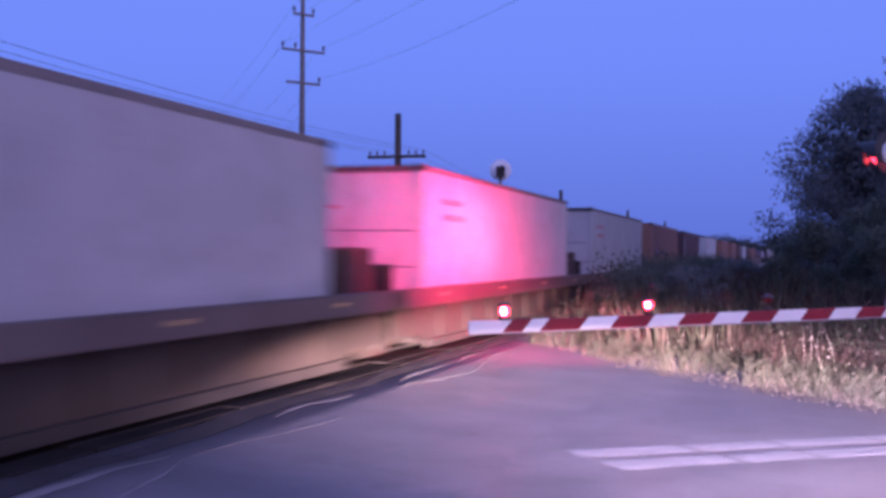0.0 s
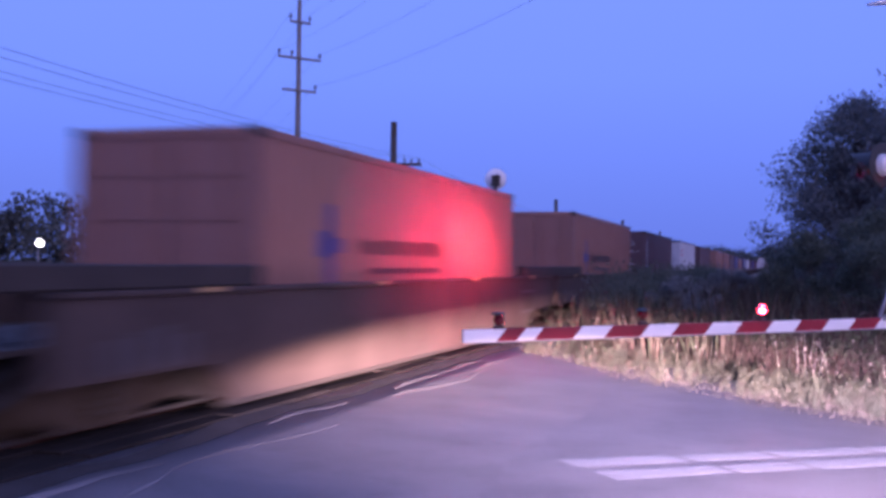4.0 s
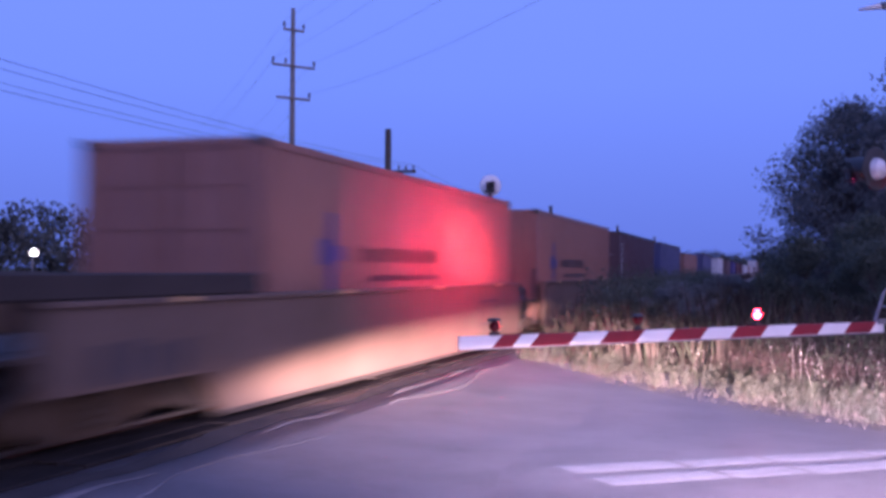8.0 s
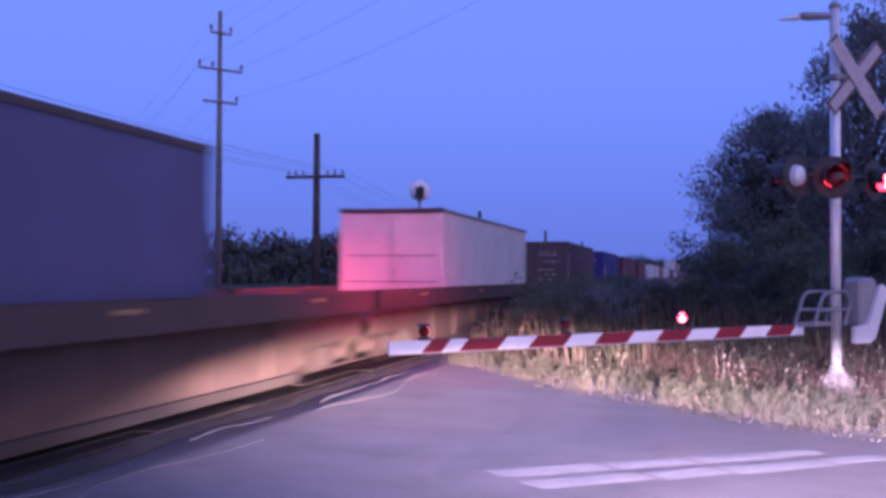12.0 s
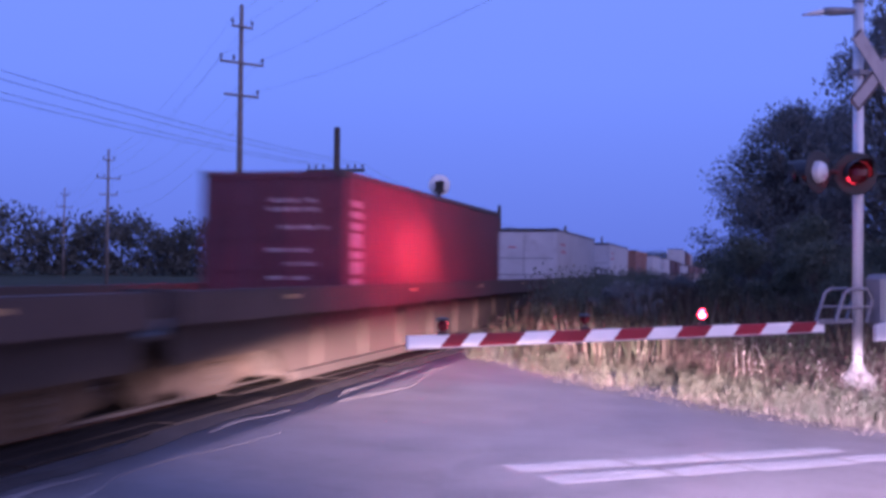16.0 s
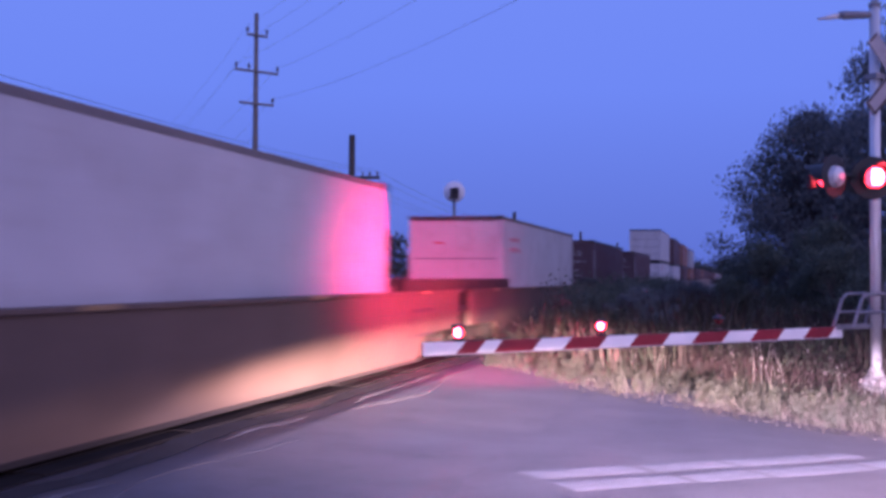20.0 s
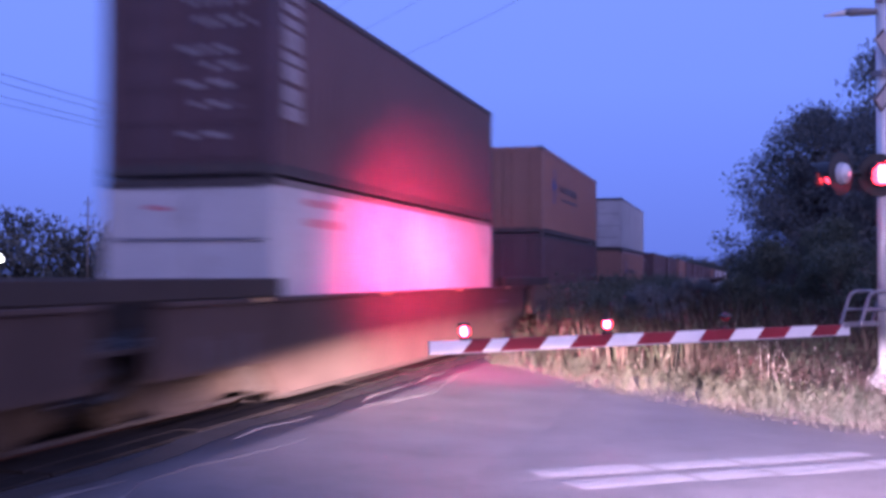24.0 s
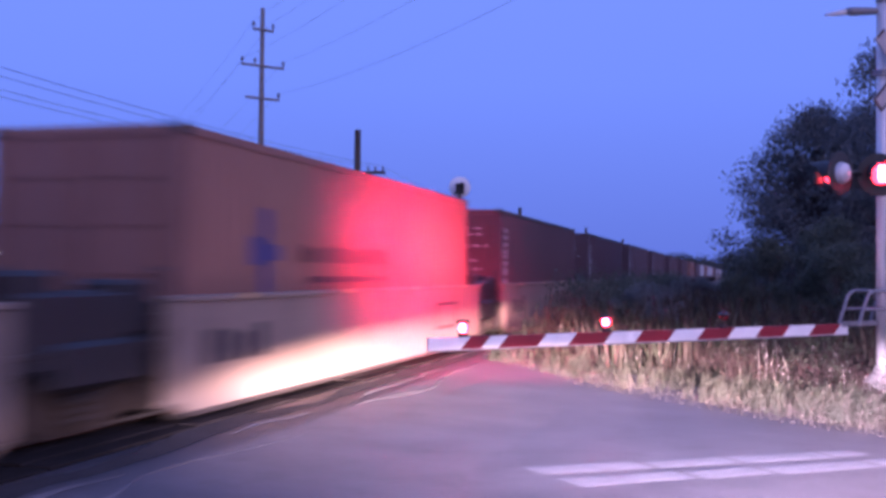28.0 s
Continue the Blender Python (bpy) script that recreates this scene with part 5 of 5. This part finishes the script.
def scrub_row():
    """Tall weeds close to the ballast, which hide the lower half of the train."""
    spots = []
    while len(spots) < 900:
        x, y = random.uniform(-4.35, -3.2), 25 + 45 * random.random() ** 1.3
        if x < -4.9 + 0.06 * (y - 22) + random.uniform(0, 1.2):
            spots.append((x, y))
    return spots


leafy("track_scrub", scrub_row(), 1.55, 60, 0.05, M_LEAF2, "tall dark scrub close beside the ballast")
far_wood("far_wood", -230, 110, -75, 230, 13.5, 70, "dark belt of trees beyond the field")
far_wood("far_wood", -120, 270, -10, 620, 12, 60, "dark distant belt of trees")
far_wood("far_wood", -60, 640, 260, 560, 19, 80, "dark distant wood on the horizon")
far_wood("far_wood", -420, 40, -250, 110, 13, 40, "dark distant belt of trees")
far_wood("far_wood", 30, 60, 60, 400, 11, 60, "dark wood along the railway")


def gravel():
    """Loose stones on the shoulder and the edge of the asphalt."""
    verts, faces = [], []
    for _ in range(1700):
        a = random.uniform(-15, 5)
        flare = 5.0 * max(0.0, (-a - 1.5) / 20) ** 1.3 if a < -1.5 else 0.0
        x, y, z = road(a, -flare + 0.35 - abs(random.gauss(0, 0.55)), 0.012)
        r = random.uniform(0.005, 0.018)
        i, q = len(verts), Euler((random.uniform(0, 6), random.uniform(0, 6), random.uniform(0, 6))).to_matrix()
        for v in ((1, 0, 0), (-1, 0, 0), (0, 0.8, 0), (0, -0.8, 0), (0, 0, 0.7), (0, 0, -0.7)):
            p = q @ Vector(v)
            verts.append((x + p.x * r, y + p.y * r, z + p.z * r + 0.02 * (r > 0.02)))
        for k in ((0, 2, 4), (2, 1, 4), (1, 3, 4), (3, 0, 4), (2, 0, 5), (1, 2, 5), (3, 1, 5), (0, 3, 5)):
            faces.append(tuple(i + j for j in k))
    tagged(sheet("gravel", verts, faces, M_GRAVEL), "loose dull gravel along the road edge", "gravel", kind="stuff")


gravel()


# ---- beyond the track: a yard lamp ----
def yard_lamp(x, y, h):
    l = thing("yard_lamp", "bright white yard lamp on a short post", "lamp", m=pose(x, y, -0.1))
    part("post", tube(bmesh.new(), (0, 0, 0), (0, 0, h), 0.07, 0.05, 10), M_GREY, l)
    part("lamp_arm", tube(bmesh.new(), (0, 0, h - 0.1), (0.5, -0.5, h), 0.03, None, 8), M_GREY, l)
    part("lamp_head", soft_box(0.3, 0.8, -0.8, -0.3, h - 0.02, h + 0.14, 0.04), M_GREY, l)
    part("lamp_glass", lathe(bmesh.new(), (0.55, -0.55, h - 0.02), (0.5, -0.7, -0.5), [(0, 0.26), (0.1, 0.24), (0.2, 0.12)], 14), M_HEADLAMP, l, "lit lamp glass")
    return l


yard_lamp(-44.9, 57.4, 2.8)


# ---- what moves ----
BEAT, FIRST, RISE, FALL = 1.034, 0.18, 0.282, 0.242    # the flashers' rhythm


def flash_rows(m, late):
    """Half a turn of a lamp drum at each change: lit side to the front, lit side to the back."""
    rows, angle = [], 0.0
    changes = []
    for k in range(-1, 29):
        c = FIRST + BEAT * k
        changes += [(c - RISE, True), (c + FALL, False)]
    lit_now = any(a <= 0 < b for (a, _), (b, _) in zip(changes[::2], changes[1::2]))
    front = lit_now != late
    angle = 0.0 if front else 180.0
    rows.append((0.0, m @ pose(0, 0, 0, 0, 0, angle)))
    for t, _ in changes:
        if not 0.12 < t < CLIP - 0.12:
            continue
        f = round((t - 0.05) * FPS)
        for i in range(4):
            rows.append(((f + i) / FPS, m @ pose(0, 0, 0, 0, 0, angle + 60 * i)))
        angle += 180
    rows.append((CLIP, m @ pose(0, 0, 0, 0, 0, angle)))
    return rows


def motions():
    for ob, m in ROLLING:
        walk(ob, [(0.0, m), (CLIP, Matrix.Translation((0, -SPEED * CLIP, 0)) @ m)])
    for ob, m, late in DRUMS:
        walk(ob, flash_rows(m, late))


motions()
